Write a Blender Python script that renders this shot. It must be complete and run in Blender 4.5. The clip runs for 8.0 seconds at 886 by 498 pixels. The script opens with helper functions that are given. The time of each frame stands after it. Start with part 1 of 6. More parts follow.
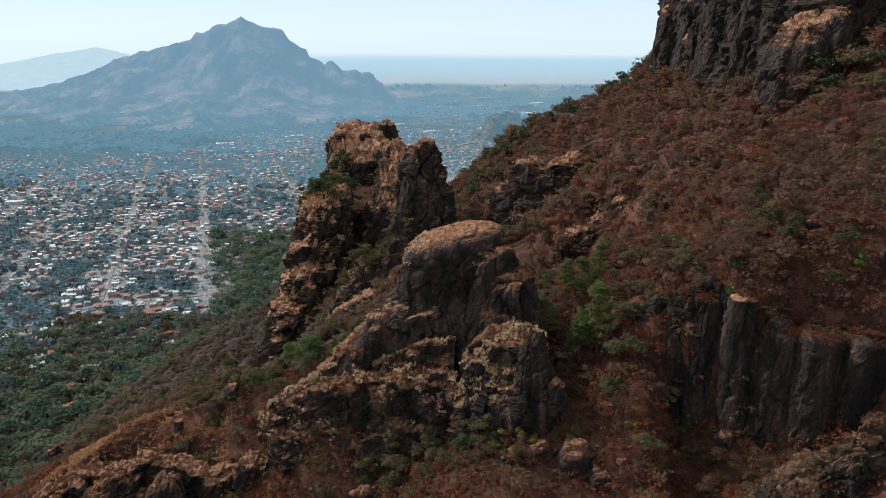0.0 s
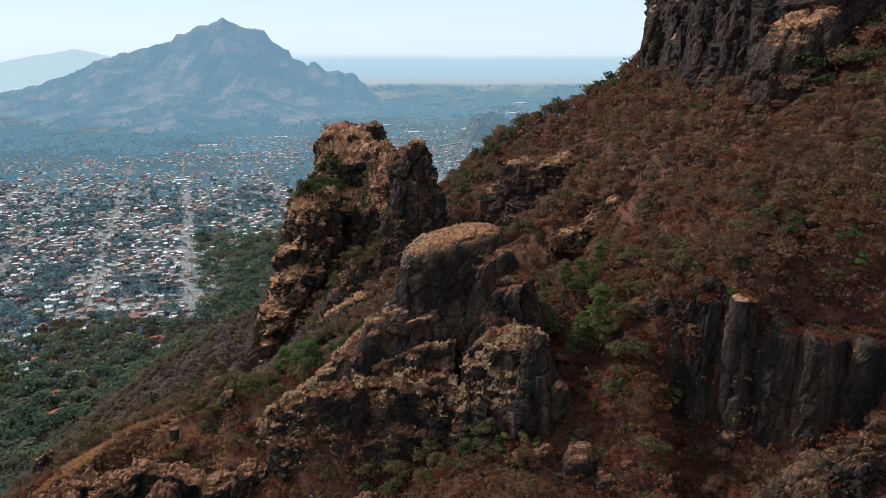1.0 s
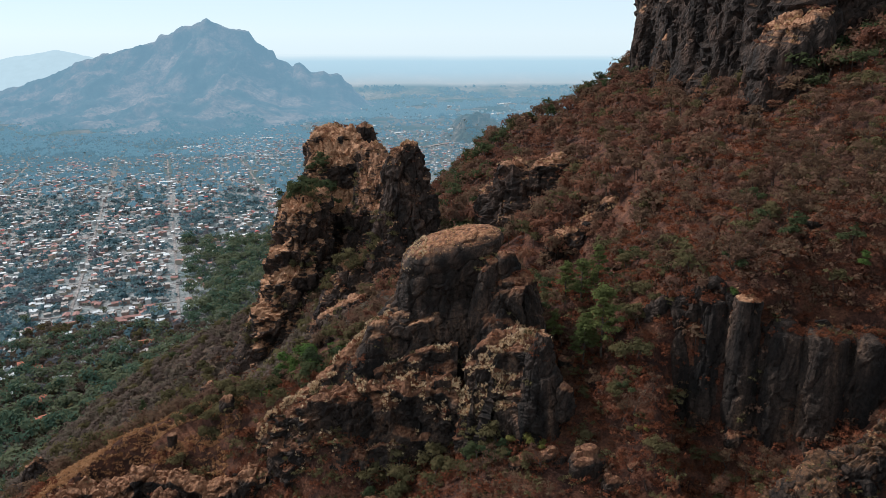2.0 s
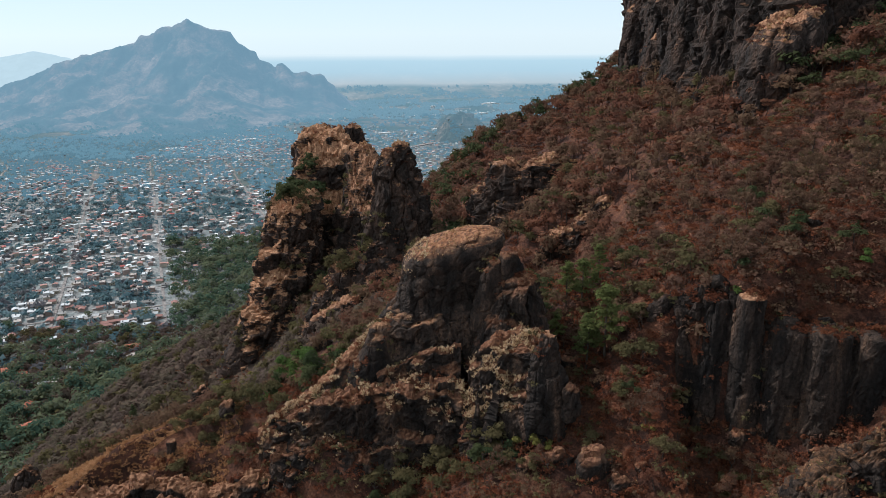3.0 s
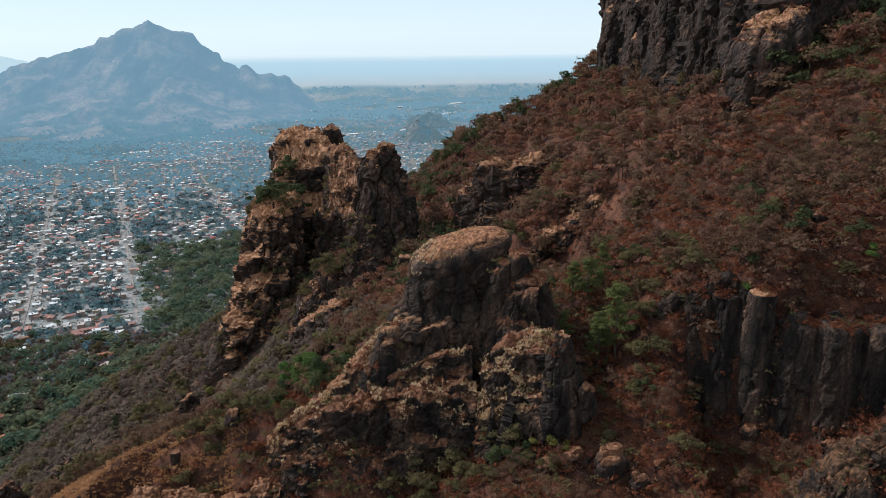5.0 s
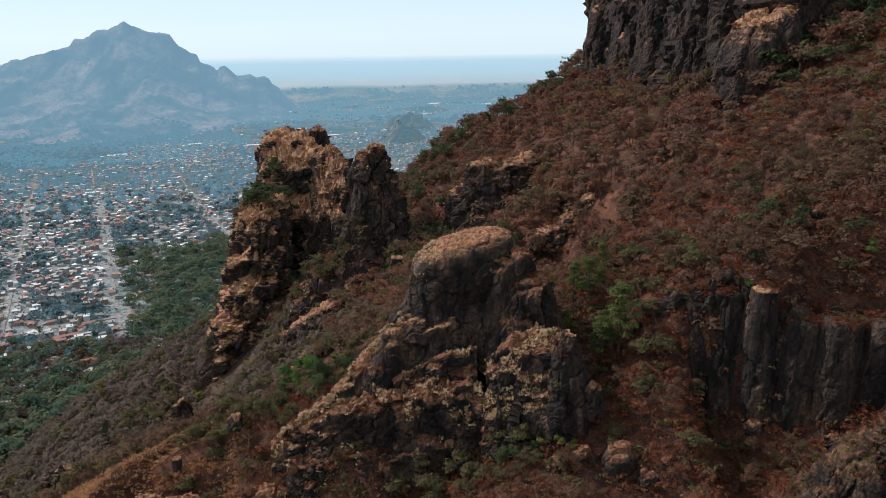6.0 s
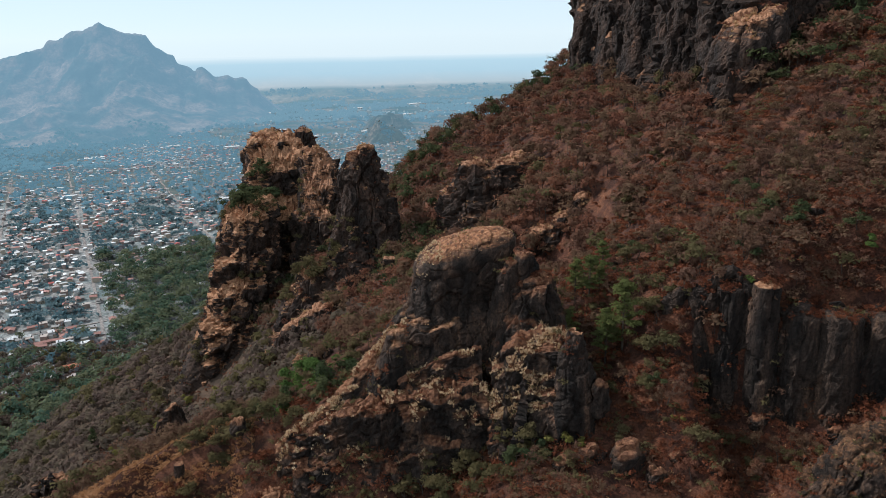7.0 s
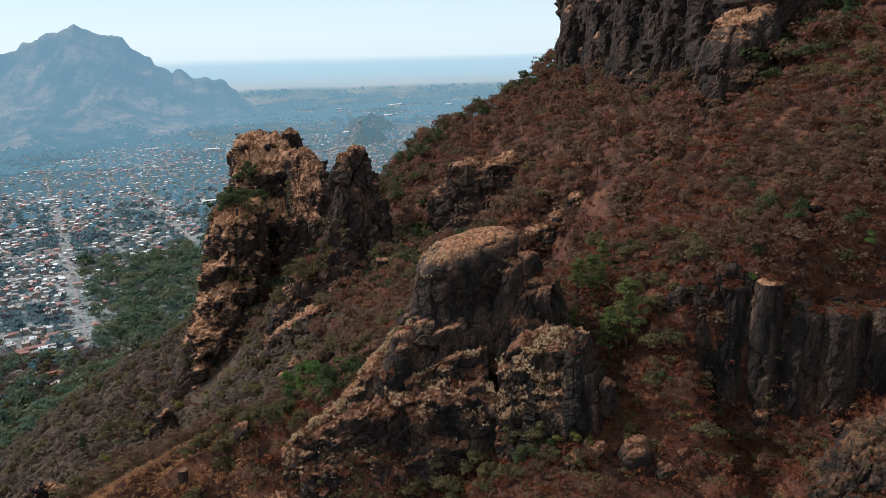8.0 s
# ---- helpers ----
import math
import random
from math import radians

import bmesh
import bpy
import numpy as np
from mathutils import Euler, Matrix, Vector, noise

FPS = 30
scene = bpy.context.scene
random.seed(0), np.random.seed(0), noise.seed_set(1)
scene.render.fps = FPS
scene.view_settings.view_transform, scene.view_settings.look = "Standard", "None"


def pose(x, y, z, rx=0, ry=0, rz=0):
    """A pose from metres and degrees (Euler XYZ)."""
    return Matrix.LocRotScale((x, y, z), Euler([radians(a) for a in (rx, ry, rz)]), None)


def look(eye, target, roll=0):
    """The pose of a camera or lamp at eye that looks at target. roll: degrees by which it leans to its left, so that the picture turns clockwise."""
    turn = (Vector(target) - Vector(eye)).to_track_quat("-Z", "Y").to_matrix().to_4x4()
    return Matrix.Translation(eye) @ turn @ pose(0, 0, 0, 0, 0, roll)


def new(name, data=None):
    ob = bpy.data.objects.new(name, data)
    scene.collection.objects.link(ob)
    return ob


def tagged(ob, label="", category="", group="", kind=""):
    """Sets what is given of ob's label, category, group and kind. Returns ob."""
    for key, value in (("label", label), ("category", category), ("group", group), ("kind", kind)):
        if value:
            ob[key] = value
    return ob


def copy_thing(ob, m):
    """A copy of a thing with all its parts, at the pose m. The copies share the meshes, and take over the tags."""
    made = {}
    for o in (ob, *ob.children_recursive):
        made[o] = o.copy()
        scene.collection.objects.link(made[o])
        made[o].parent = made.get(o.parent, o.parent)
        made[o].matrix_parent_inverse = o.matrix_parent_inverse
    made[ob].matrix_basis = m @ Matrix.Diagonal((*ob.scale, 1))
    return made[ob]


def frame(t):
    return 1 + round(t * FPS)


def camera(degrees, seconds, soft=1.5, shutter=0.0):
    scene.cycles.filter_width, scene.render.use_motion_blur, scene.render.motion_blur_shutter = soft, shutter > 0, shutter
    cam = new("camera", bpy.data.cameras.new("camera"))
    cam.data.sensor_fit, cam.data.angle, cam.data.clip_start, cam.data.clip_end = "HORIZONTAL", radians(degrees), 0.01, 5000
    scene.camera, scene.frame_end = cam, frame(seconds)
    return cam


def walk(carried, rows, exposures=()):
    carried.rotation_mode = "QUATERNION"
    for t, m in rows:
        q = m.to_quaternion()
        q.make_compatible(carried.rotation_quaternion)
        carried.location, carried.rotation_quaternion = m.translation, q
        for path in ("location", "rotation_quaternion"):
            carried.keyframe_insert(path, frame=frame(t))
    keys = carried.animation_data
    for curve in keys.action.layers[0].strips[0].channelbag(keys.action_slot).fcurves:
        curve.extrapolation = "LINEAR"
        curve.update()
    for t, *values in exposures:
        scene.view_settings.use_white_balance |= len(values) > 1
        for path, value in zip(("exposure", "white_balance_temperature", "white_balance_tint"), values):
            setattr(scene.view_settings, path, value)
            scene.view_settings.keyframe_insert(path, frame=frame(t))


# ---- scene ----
cam = camera(62.8, 8.0, soft=0.78)
EXPOSURE = -0.05
PATH = [
    (0, (0.785, -7.021, 330.155), (0.772, -5.104, 329.585), 0.2),
    (0.5, (-1.198, -6.094, 330.193), (-1.186, -4.177, 329.623), 0.1),
    (1, (-3.293, -5.238, 330.347), (-3.263, -3.321, 329.778), 0.0),
    (1.5, (-5.386, -4.493, 330.402), (-5.338, -2.576, 329.834), -0.0),
    (3, (-12.602, -2.565, 330.53), (-12.488, -0.651, 329.962), -0.2),
    (3.5, (-15.199, -1.914, 330.571), (-15.065, -0.001, 330.003), -0.3),
    (4, (-17.971, -1.293, 330.568), (-17.814, 0.618, 330.0), -0.4),
    (4.5, (-20.843, -0.778, 330.592), (-20.663, 1.131, 330.024), -0.4),
    (6, (-29.824, 0.81, 330.81), (-29.567, 2.711, 330.242), -0.7),
    (6.5, (-32.8, 1.423, 330.874), (-32.515, 3.319, 330.305), -0.8),
    (7, (-36.002, 1.954, 330.871), (-35.691, 3.847, 330.302), -0.9),
    (7.5, (-39.072, 2.532, 331.047), (-38.737, 4.42, 330.479), -1.0),
    (8, (-42.315, 3.116, 331.093), (-41.952, 4.999, 330.525), -1.1),
]
walk(cam, [(t, look(eye, target, roll)) for t, eye, target, roll in PATH], exposures=[(0.0, EXPOSURE, 6060, 9), (8.0, EXPOSURE, 6060, 9)])

# ---------------------------------------------------------------- light
SUN = Vector((-0.62, 0.38, 0.70)).normalized()
world = bpy.data.worlds.new("sky")
scene.world = world
world.use_nodes = True
wn = world.node_tree
wn.nodes.clear()
sky = wn.nodes.new("ShaderNodeTexSky")
sky.sky_type, sky.sun_disc = "NISHITA", False
sky.sun_elevation = math.asin(SUN.z)
sky.sun_rotation = math.atan2(SUN.x, SUN.y)
sky.altitude, sky.air_density, sky.dust_density, sky.ozone_density = 1500, 0.8, 0.1, 4.0
bg = wn.nodes.new("ShaderNodeBackground")
bg.inputs["Strength"].default_value = 0.135
wo = wn.nodes.new("ShaderNodeOutputWorld")
haze = wn.nodes.new("ShaderNodeMixRGB")
haze.inputs[0].default_value = 0.8
haze.inputs[2].default_value = (6.15, 6.95, 7.3, 1)
wn.links.new(sky.outputs[0], haze.inputs[1])
wn.links.new(haze.outputs[0], bg.inputs[0])
wn.links.new(bg.outputs[0], wo.inputs[0])
sun_lamp = new("sun", bpy.data.lights.new("sun", "SUN"))
sun_lamp.data.energy, sun_lamp.data.angle, sun_lamp.data.color = 4.1, radians(1.0), (1.0, 0.935, 0.86)
sun_lamp.matrix_world = look(SUN * 2000, (0, 0, 0))


# ---------------------------------------------------------------- noise
def cell(ix, iy, iz):
    n = (ix * 374761393 + iy * 668265263 + iz * 1440662683) & 0x7FFFFFFF
    n = ((n ^ (n >> 13)) * 1274126177) & 0x7FFFFFFF
    n = ((n ^ (n >> 15)) * 2246822519) & 0x7FFFFFFF
    return ((n ^ (n >> 14)) & 0xFFFFF) / 524287.5 - 1.0


def vnoise(x, y, z):
    """Smooth value noise from -1 to 1."""
    x, y, z = np.broadcast_arrays(np.asarray(x, float), y, z)
    i, j, k = (np.floor(a).astype(np.int64) for a in (x, y, z))
    u, v, w = x - i, y - j, z - k
    u, v, w = (a * a * (3 - 2 * a) for a in (u, v, w))
    out = 0.0
    for a in (0, 1):
        for b in (0, 1):
            for c in (0, 1):
                out = out + cell(i + a, j + b, k + c) * (u if a else 1 - u) * (v if b else 1 - v) * (w if c else 1 - w)
    return out


def fbm(x, y, z, octaves=4, gain=0.5):
    total, amp = 0.0, 1.0
    for o in range(octaves):
        total = total + amp * vnoise(x * 2 ** o + 17.3 * o, y * 2 ** o - 9.1 * o, z * 2 ** o + 5.7 * o)
        amp *= gain
    return total


def step(a, b, x):
    t = np.clip((x - a) / (b - a), 0, 1)
    return t * t * (3 - 2 * t)


# ---------------------------------------------------------------- the lie of the land
SPUR = [(72, 214, 258), (45, 203, 251), (22, 190, 252), (0, 190, 250), (-25, 185, 243), (-47, 185, 228), (-60, 193, 226.5),
        (-74.6, 203, 220.5), (-86, 202, 216.5), (-93, 198, 214.5), (-98, 193, 212.5), (-105, 186, 209), (-112, 178, 207), (-140, 177, 187), (-180, 200, 150), (-240, 240, 98)]


def spur_height(x, y):
    """The crest of the near spur falls off steeply towards the viewer and gently behind."""
    best = np.full(np.shape(x), -500.0)
    for (ax, ay, az), (bx, by, bz) in zip(SPUR, SPUR[1:]):
        dx, dy = bx - ax, by - ay
        t = np.clip(((x - ax) * dx + (y - ay) * dy) / (dx * dx + dy * dy), 0, 1)
        px, py, pz = ax + t * dx, ay + t * dy, az + t * (bz - az)
        d = np.hypot(x - px, y - py)
        front = (y < py)
        best = np.maximum(best, pz - np.where(front, 0.92 * d + 0.004 * d * d, 0.42 * d + 0.004 * d * d) + 3 * np.exp(-d / 6) - 3)
    return best


def soft_max(a, b, k):
    h = np.clip(0.5 + 0.5 * (a - b) / k, 0, 1)
    return b * (1 - h) + a * h + k * h * (1 - h)


def valley(x, y):
    far = np.hypot(x, y)
    floor = 20 - 0.006 * np.clip(far - 900, 0, 3000)
    return floor + 214 * step(3900, 4900, y) * step(-1700, -900, x) + 3 * fbm(x / 260, y / 260, 3.1, 3)


def height(x, y):
    x, y = np.asarray(x, float), np.asarray(y, float)
    side = 262 + 0.65 * (x - 65) - 0.05 * (y - 220)
    side = side + 34 * np.exp(-(((x + 38) / 48) ** 2 + ((y - 222) / 42) ** 2))
    side = side + 18 * np.exp(-(((x + 215) / 70) ** 2 + ((y - 440) / 110) ** 2))
    side = side + 17 * np.exp(-(((x - 58) / 34) ** 2 + ((y - 535) / 45) ** 2))
    side = side - 24 * np.exp(-(((x + 120) / 50) ** 2 + ((y - 430) / 80) ** 2))
    side = side - 14 * np.exp(-(((x - 82) / 24) ** 2 + ((y - 141) / 13) ** 2))
    side = side - 17 * np.exp(-(((x - 42) / 26) ** 2 + ((y - 358) / 20) ** 2))
    side = side - 0.34 * np.clip(y - 575, 0, None) - 0.0012 * np.clip(y - 575, 0, 400) ** 2
    front = -0.50 * (x - 61) - 0.865 * (y - 171)
    side = side - 31 * step(-17 * step(76, 92, x), 9 + 60 * (1 - step(46, 60, x)), front) * step(8, 44, x)
    side = side - 24 * np.exp(-(((x - 52) / 22) ** 2 + ((y - 277) / 28) ** 2))
    # bench above the high wall and the rise beyond it
    side = side + 70 * step(160, 190, x) * step(302, 335, y) * step(620, 540, y)
    h = soft_max(side, spur_height(x, y), 5)
    h = h + 9.0 * np.exp(-(((x + 84) / 14) ** 2 + ((y - 189) / 8) ** 2))
    h = h + 3.2 * fbm(x / 42, y / 42, 0.5, 3) + 0.9 * fbm(x / 7, y / 7, 1.5, 3)
    return soft_max(h, valley(x, y), 14)


def ground_z(x, y):
    return float(height(np.array([x]), np.array([y]))[0])


# ---------------------------------------------------------------- materials
def mat(name, stops, scale=1.0, rough=0.9, bump=0.4, fine=None, spec=0.25, tint=0.0, streak=1.0, cracks=0.0):
    """A rough natural surface: noise at two scales through a colour ramp, with relief. tint: how far each piece's own value shifts its brightness. cracks: spacing of the joints in metres, 0 for none."""
    m = bpy.data.materials.new(name)
    m.use_nodes = True
    nt = m.node_tree
    bsdf = nt.nodes["Principled BSDF"]
    geo = nt.nodes.new("ShaderNodeNewGeometry")
    n1 = nt.nodes.new("ShaderNodeTexNoise")
    n1.inputs["Scale"].default_value, n1.inputs["Detail"].default_value, n1.inputs["Roughness"].default_value = 0.12 / scale, 8, 0.68
    if streak != 1.0:
        vm = nt.nodes.new("ShaderNodeVectorMath")
        vm.operation = "MULTIPLY"
        vm.inputs[1].default_value = (1, 1, streak)
        nt.links.new(geo.outputs["Position"], vm.inputs[0])
        nt.links.new(vm.outputs[0], n1.inputs["Vector"])
    else:
        nt.links.new(geo.outputs["Position"], n1.inputs["Vector"])
    ramp = nt.nodes.new("ShaderNodeValToRGB")
    while len(ramp.color_ramp.elements) < len(stops):
        ramp.color_ramp.elements.new(0.5)
    for e, (pos, col) in zip(ramp.color_ramp.elements, stops):
        e.position, e.color = pos, (*col, 1)
    value = n1.outputs[0]
    if tint:
        at = nt.nodes.new("ShaderNodeAttribute")
        at.attribute_name = "tint"
        add = nt.nodes.new("ShaderNodeMath")
        add.operation = "MULTIPLY_ADD"
        nt.links.new(at.outputs["Fac"], add.inputs[0])
        add.inputs[1].default_value = tint
        nt.links.new(value, add.inputs[2])
        value = add.outputs[0]
    nt.links.new(value, ramp.inputs[0])
    n2 = nt.nodes.new("ShaderNodeTexNoise")
    n2.inputs["Scale"].default_value, n2.inputs["Detail"].default_value, n2.inputs["Roughness"].default_value = (fine or 1.4) / scale, 6, 0.7
    nt.links.new(geo.outputs["Position"], n2.inputs["Vector"])
    crisp = nt.nodes.new("ShaderNodeMapRange")
    crisp.inputs["From Min"].default_value, crisp.inputs["From Max"].default_value = 0.32, 0.68
    crisp.inputs["To Min"].default_value, crisp.inputs["To Max"].default_value = 0.12, 0.88
    nt.links.new(n2.outputs[0], crisp.inputs["Value"])
    mul = nt.nodes.new("ShaderNodeMixRGB")
    mul.blend_type = "OVERLAY"
    mul.inputs[0].default_value = 0.85
    nt.links.new(ramp.outputs[0], mul.inputs[1])
    nt.links.new(crisp.outputs[0], mul.inputs[2])
    if cracks:
        warp = nt.nodes.new("ShaderNodeMixRGB")
        warp.blend_type = "ADD"
        warp.inputs[0].default_value = 1.6 * cracks
        nt.links.new(vm.outputs[0], warp.inputs[1])
        nt.links.new(n2.outputs[1], warp.inputs[2])
        joint = nt.nodes.new("ShaderNodeTexVoronoi")
        joint.feature = "DISTANCE_TO_EDGE"
        joint.inputs["Scale"].default_value = 1.0 / cracks
        nt.links.new(warp.outputs[0], joint.inputs["Vector"])
        gap = nt.nodes.new("ShaderNodeMapRange")
        gap.inputs["From Max"].default_value = 0.09
        nt.links.new(joint.outputs["Distance"], gap.inputs["Value"])
        depth = nt.nodes.new("ShaderNodeMath")
        depth.operation = "MULTIPLY_ADD"
        depth.inputs[1].default_value = 0.5
        nt.links.new(gap.outputs[0], depth.inputs[0])
        nt.links.new(n2.outputs[0], depth.inputs[2])
    nt.links.new(mul.outputs[0], bsdf.inputs["Base Color"])
    bsdf.inputs["Roughness"].default_value = rough
    bsdf.inputs["Specular IOR Level"].default_value = spec
    if bump:
        b = nt.nodes.new("ShaderNodeBump")
        b.inputs["Strength"].default_value, b.inputs["Distance"].default_value = bump, 0.6 * scale
        nt.links.new(depth.outputs[0] if cracks else n2.outputs[0], b.inputs["Height"])
        nt.links.new(b.outputs[0], bsdf.inputs["Normal"])
    m["colour_out"] = mul.name
    return m


def ledge_growth(m, grass, low=0.45, high=0.75, patch=0.35, size=3.0):
    """Dry grass grows in patches on a rock where its ledges are level enough."""
    nt = m.node_tree
    bsdf, base = nt.nodes["Principled BSDF"], nt.nodes[m["colour_out"]]
    geo = nt.nodes.new("ShaderNodeNewGeometry")
    level = nt.nodes.new("ShaderNodeAttribute")
    level.attribute_name = "level"
    n = nt.nodes.new("ShaderNodeTexNoise")
    n.inputs["Scale"].default_value, n.inputs["Detail"].default_value = 1.0 / size, 6
    beds = nt.nodes.new("ShaderNodeVectorMath")
    beds.operation = "MULTIPLY"
    beds.inputs[1].default_value = (0.8, 0.8, 2.4)
    nt.links.new(geo.outputs["Position"], beds.inputs[0])
    nt.links.new(beds.outputs[0], n.inputs["Vector"])
    add = nt.nodes.new("ShaderNodeMath")
    add.operation = "MULTIPLY_ADD"
    nt.links.new(n.outputs[0], add.inputs[0])
    add.inputs[1].default_value = patch
    nt.links.new(level.outputs["Fac"], add.inputs[2])
    rng = nt.nodes.new("ShaderNodeMapRange")
    rng.inputs["From Min"].default_value, rng.inputs["From Max"].default_value = low + patch / 2, high + patch / 2
    nt.links.new(add.outputs[0], rng.inputs["Value"])
    n3 = nt.nodes.new("ShaderNodeTexNoise")
    n3.inputs["Scale"].default_value, n3.inputs["Detail"].default_value = 1.1, 6
    nt.links.new(geo.outputs["Position"], n3.inputs["Vector"])
    ramp = nt.nodes.new("ShaderNodeValToRGB")
    ramp.color_ramp.elements.new(0.5)
    for e, (pos, col) in zip(ramp.color_ramp.elements, grass):
        e.position, e.color = pos, (*col, 1)
    nt.links.new(n3.outputs[0], ramp.inputs[0])
    mix = nt.nodes.new("ShaderNodeMixRGB")
    nt.links.new(rng.outputs[0], mix.inputs[0])
    nt.links.new(base.outputs[0], mix.inputs[1])
    nt.links.new(ramp.outputs[0], mix.inputs[2])
    nt.links.new(mix.outputs[0], bsdf.inputs["Base Color"])
    m["colour_out"] = mix.name
    return m


def haze_emission(m, stops):
    """Haze painted as emission: a share of the air's light mixed over far land and far houses. stops: (how far north,
    colour, share), growing across the plain; a single one is even.
    """
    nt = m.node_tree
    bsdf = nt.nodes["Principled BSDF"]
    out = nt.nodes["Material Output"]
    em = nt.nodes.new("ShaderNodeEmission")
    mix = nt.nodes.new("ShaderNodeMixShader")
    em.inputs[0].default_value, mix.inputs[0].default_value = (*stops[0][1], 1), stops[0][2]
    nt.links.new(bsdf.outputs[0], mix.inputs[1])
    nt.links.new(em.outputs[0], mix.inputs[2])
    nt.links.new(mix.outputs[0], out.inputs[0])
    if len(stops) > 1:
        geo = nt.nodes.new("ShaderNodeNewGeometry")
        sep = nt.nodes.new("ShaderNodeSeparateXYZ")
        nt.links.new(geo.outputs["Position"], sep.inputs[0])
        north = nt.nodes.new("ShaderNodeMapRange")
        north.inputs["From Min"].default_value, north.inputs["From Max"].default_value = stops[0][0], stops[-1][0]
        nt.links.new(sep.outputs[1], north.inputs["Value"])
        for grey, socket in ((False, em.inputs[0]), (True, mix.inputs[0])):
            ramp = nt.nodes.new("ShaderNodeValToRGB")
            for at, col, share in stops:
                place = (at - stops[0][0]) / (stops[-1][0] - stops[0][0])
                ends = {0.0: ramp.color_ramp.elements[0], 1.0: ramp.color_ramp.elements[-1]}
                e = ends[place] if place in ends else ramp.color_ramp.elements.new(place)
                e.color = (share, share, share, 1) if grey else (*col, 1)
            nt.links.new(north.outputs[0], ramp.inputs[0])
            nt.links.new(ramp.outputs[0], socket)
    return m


GRASS = [(0.3, (0.14, 0.062, 0.034)), (0.5, (0.31, 0.150, 0.078)), (0.72, (0.43, 0.25, 0.14))]
LIT_GRASS = [(0.3, (0.17, 0.075, 0.040)), (0.5, (0.31, 0.15, 0.082)), (0.72, (0.43, 0.24, 0.14))]
DARK_ROCK = [(0.34, (0.0095, 0.0072, 0.0062)), (0.46, (0.022, 0.0150, 0.0117)), (0.56, (0.052, 0.033, 0.0240)), (0.68, (0.15, 0.086, 0.055))]
RED_ROCK = [(0.30, (0.020, 0.0145, 0.0125)), (0.45, (0.038, 0.0255, 0.020)), (0.58, (0.078, 0.047, 0.034)), (0.74, (0.19, 0.10, 0.064))]
TOWER_ROCK = [(p, tuple(0.8 * c for c in col)) for p, col in RED_ROCK]
ROCK = ledge_growth(mat("rock", DARK_ROCK, 0.55, 0.92, 0.9, 1.0, streak=0.35, cracks=1.3), [(0.3, (0.09, 0.040, 0.023)), (0.5, (0.18, 0.078, 0.042)), (0.72, (0.30, 0.155, 0.082))], 0.42, 0.62, 0.6, 4.0)
ROCK_BARE = ledge_growth(mat("columnar_rock", DARK_ROCK, 0.7, 0.92, 0.9, 1.1, streak=0.12, cracks=1.6), GRASS, 0.66, 0.86, 0.5, 3.0)
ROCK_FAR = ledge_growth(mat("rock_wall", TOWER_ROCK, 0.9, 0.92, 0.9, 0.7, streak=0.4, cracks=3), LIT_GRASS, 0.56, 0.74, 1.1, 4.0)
# rock_wall copy for sun-facing parts: brighter, wider grass paints the sunlight in
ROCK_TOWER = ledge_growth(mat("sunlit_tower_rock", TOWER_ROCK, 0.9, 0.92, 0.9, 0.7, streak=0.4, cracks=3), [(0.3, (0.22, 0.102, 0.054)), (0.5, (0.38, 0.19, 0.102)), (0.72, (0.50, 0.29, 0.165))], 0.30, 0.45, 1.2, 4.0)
ROCK_WALL = ledge_growth(mat("high_rock_wall", [(p, tuple(0.62 * c for c in col)) for p, col in RED_ROCK], 1.4, 0.92, 1.0, 0.6, streak=0.5, cracks=3.4), LIT_GRASS, 0.34, 0.46, 0.9, 7.0)
ROCK_GRASSY = ledge_growth(mat("grassy_rock", DARK_ROCK, 0.55, 0.92, 0.9, 1.0, streak=0.35, cracks=1.3), [(0.3, (0.12, 0.054, 0.031)), (0.5, (0.25, 0.115, 0.060)), (0.72, (0.38, 0.20, 0.11))], 0.44, 0.62, 0.35, 5.0)
CAP_TURF = ledge_growth(mat("capped_rock", DARK_ROCK, 0.5, 0.92, 0.5, 1.4, streak=0.6), [(0.36, (0.095, 0.044, 0.024)), (0.5, (0.24, 0.100, 0.048)), (0.66, (0.38, 0.20, 0.105))], 0.58, 0.92, 0.9, 5.0)
ROCK_RED = mat("bare_red_rock", RED_ROCK, 0.9, 0.92, 0.9, 0.8, streak=0.4, cracks=2.6)
ROCK_DARK = mat("bare_dark_rock", DARK_ROCK, 0.8, 0.92, 0.9, 1.1, streak=0.15, cracks=1.7)
ROCK_MOSSY = ledge_growth(mat("mossy_rock", DARK_ROCK, 0.55, 0.92, 0.9, 1.0, streak=0.5, cracks=1.3), [(0.34, (0.036, 0.022, 0.013)), (0.5, (0.098, 0.050, 0.027)), (0.66, (0.21, 0.104, 0.054))], 0.48, 0.74, 1.0, 2.5)
GROUND = mat("dry_slope", [(0.34, (0.026, 0.0115, 0.0075)), (0.45, (0.054, 0.0215, 0.0135)), (0.54, (0.096, 0.038, 0.0215)), (0.64, (0.145, 0.060, 0.032)), (0.78, (0.22, 0.105, 0.056))], 0.9, 0.95, 1.0, 1.6)
WOOD_FLOOR = mat("woodland_floor", [(0.36, (0.036, 0.024, 0.016)), (0.5, (0.068, 0.043, 0.028)), (0.65, (0.115, 0.070, 0.044))], 0.9, 0.95, 1.0, 1.6)
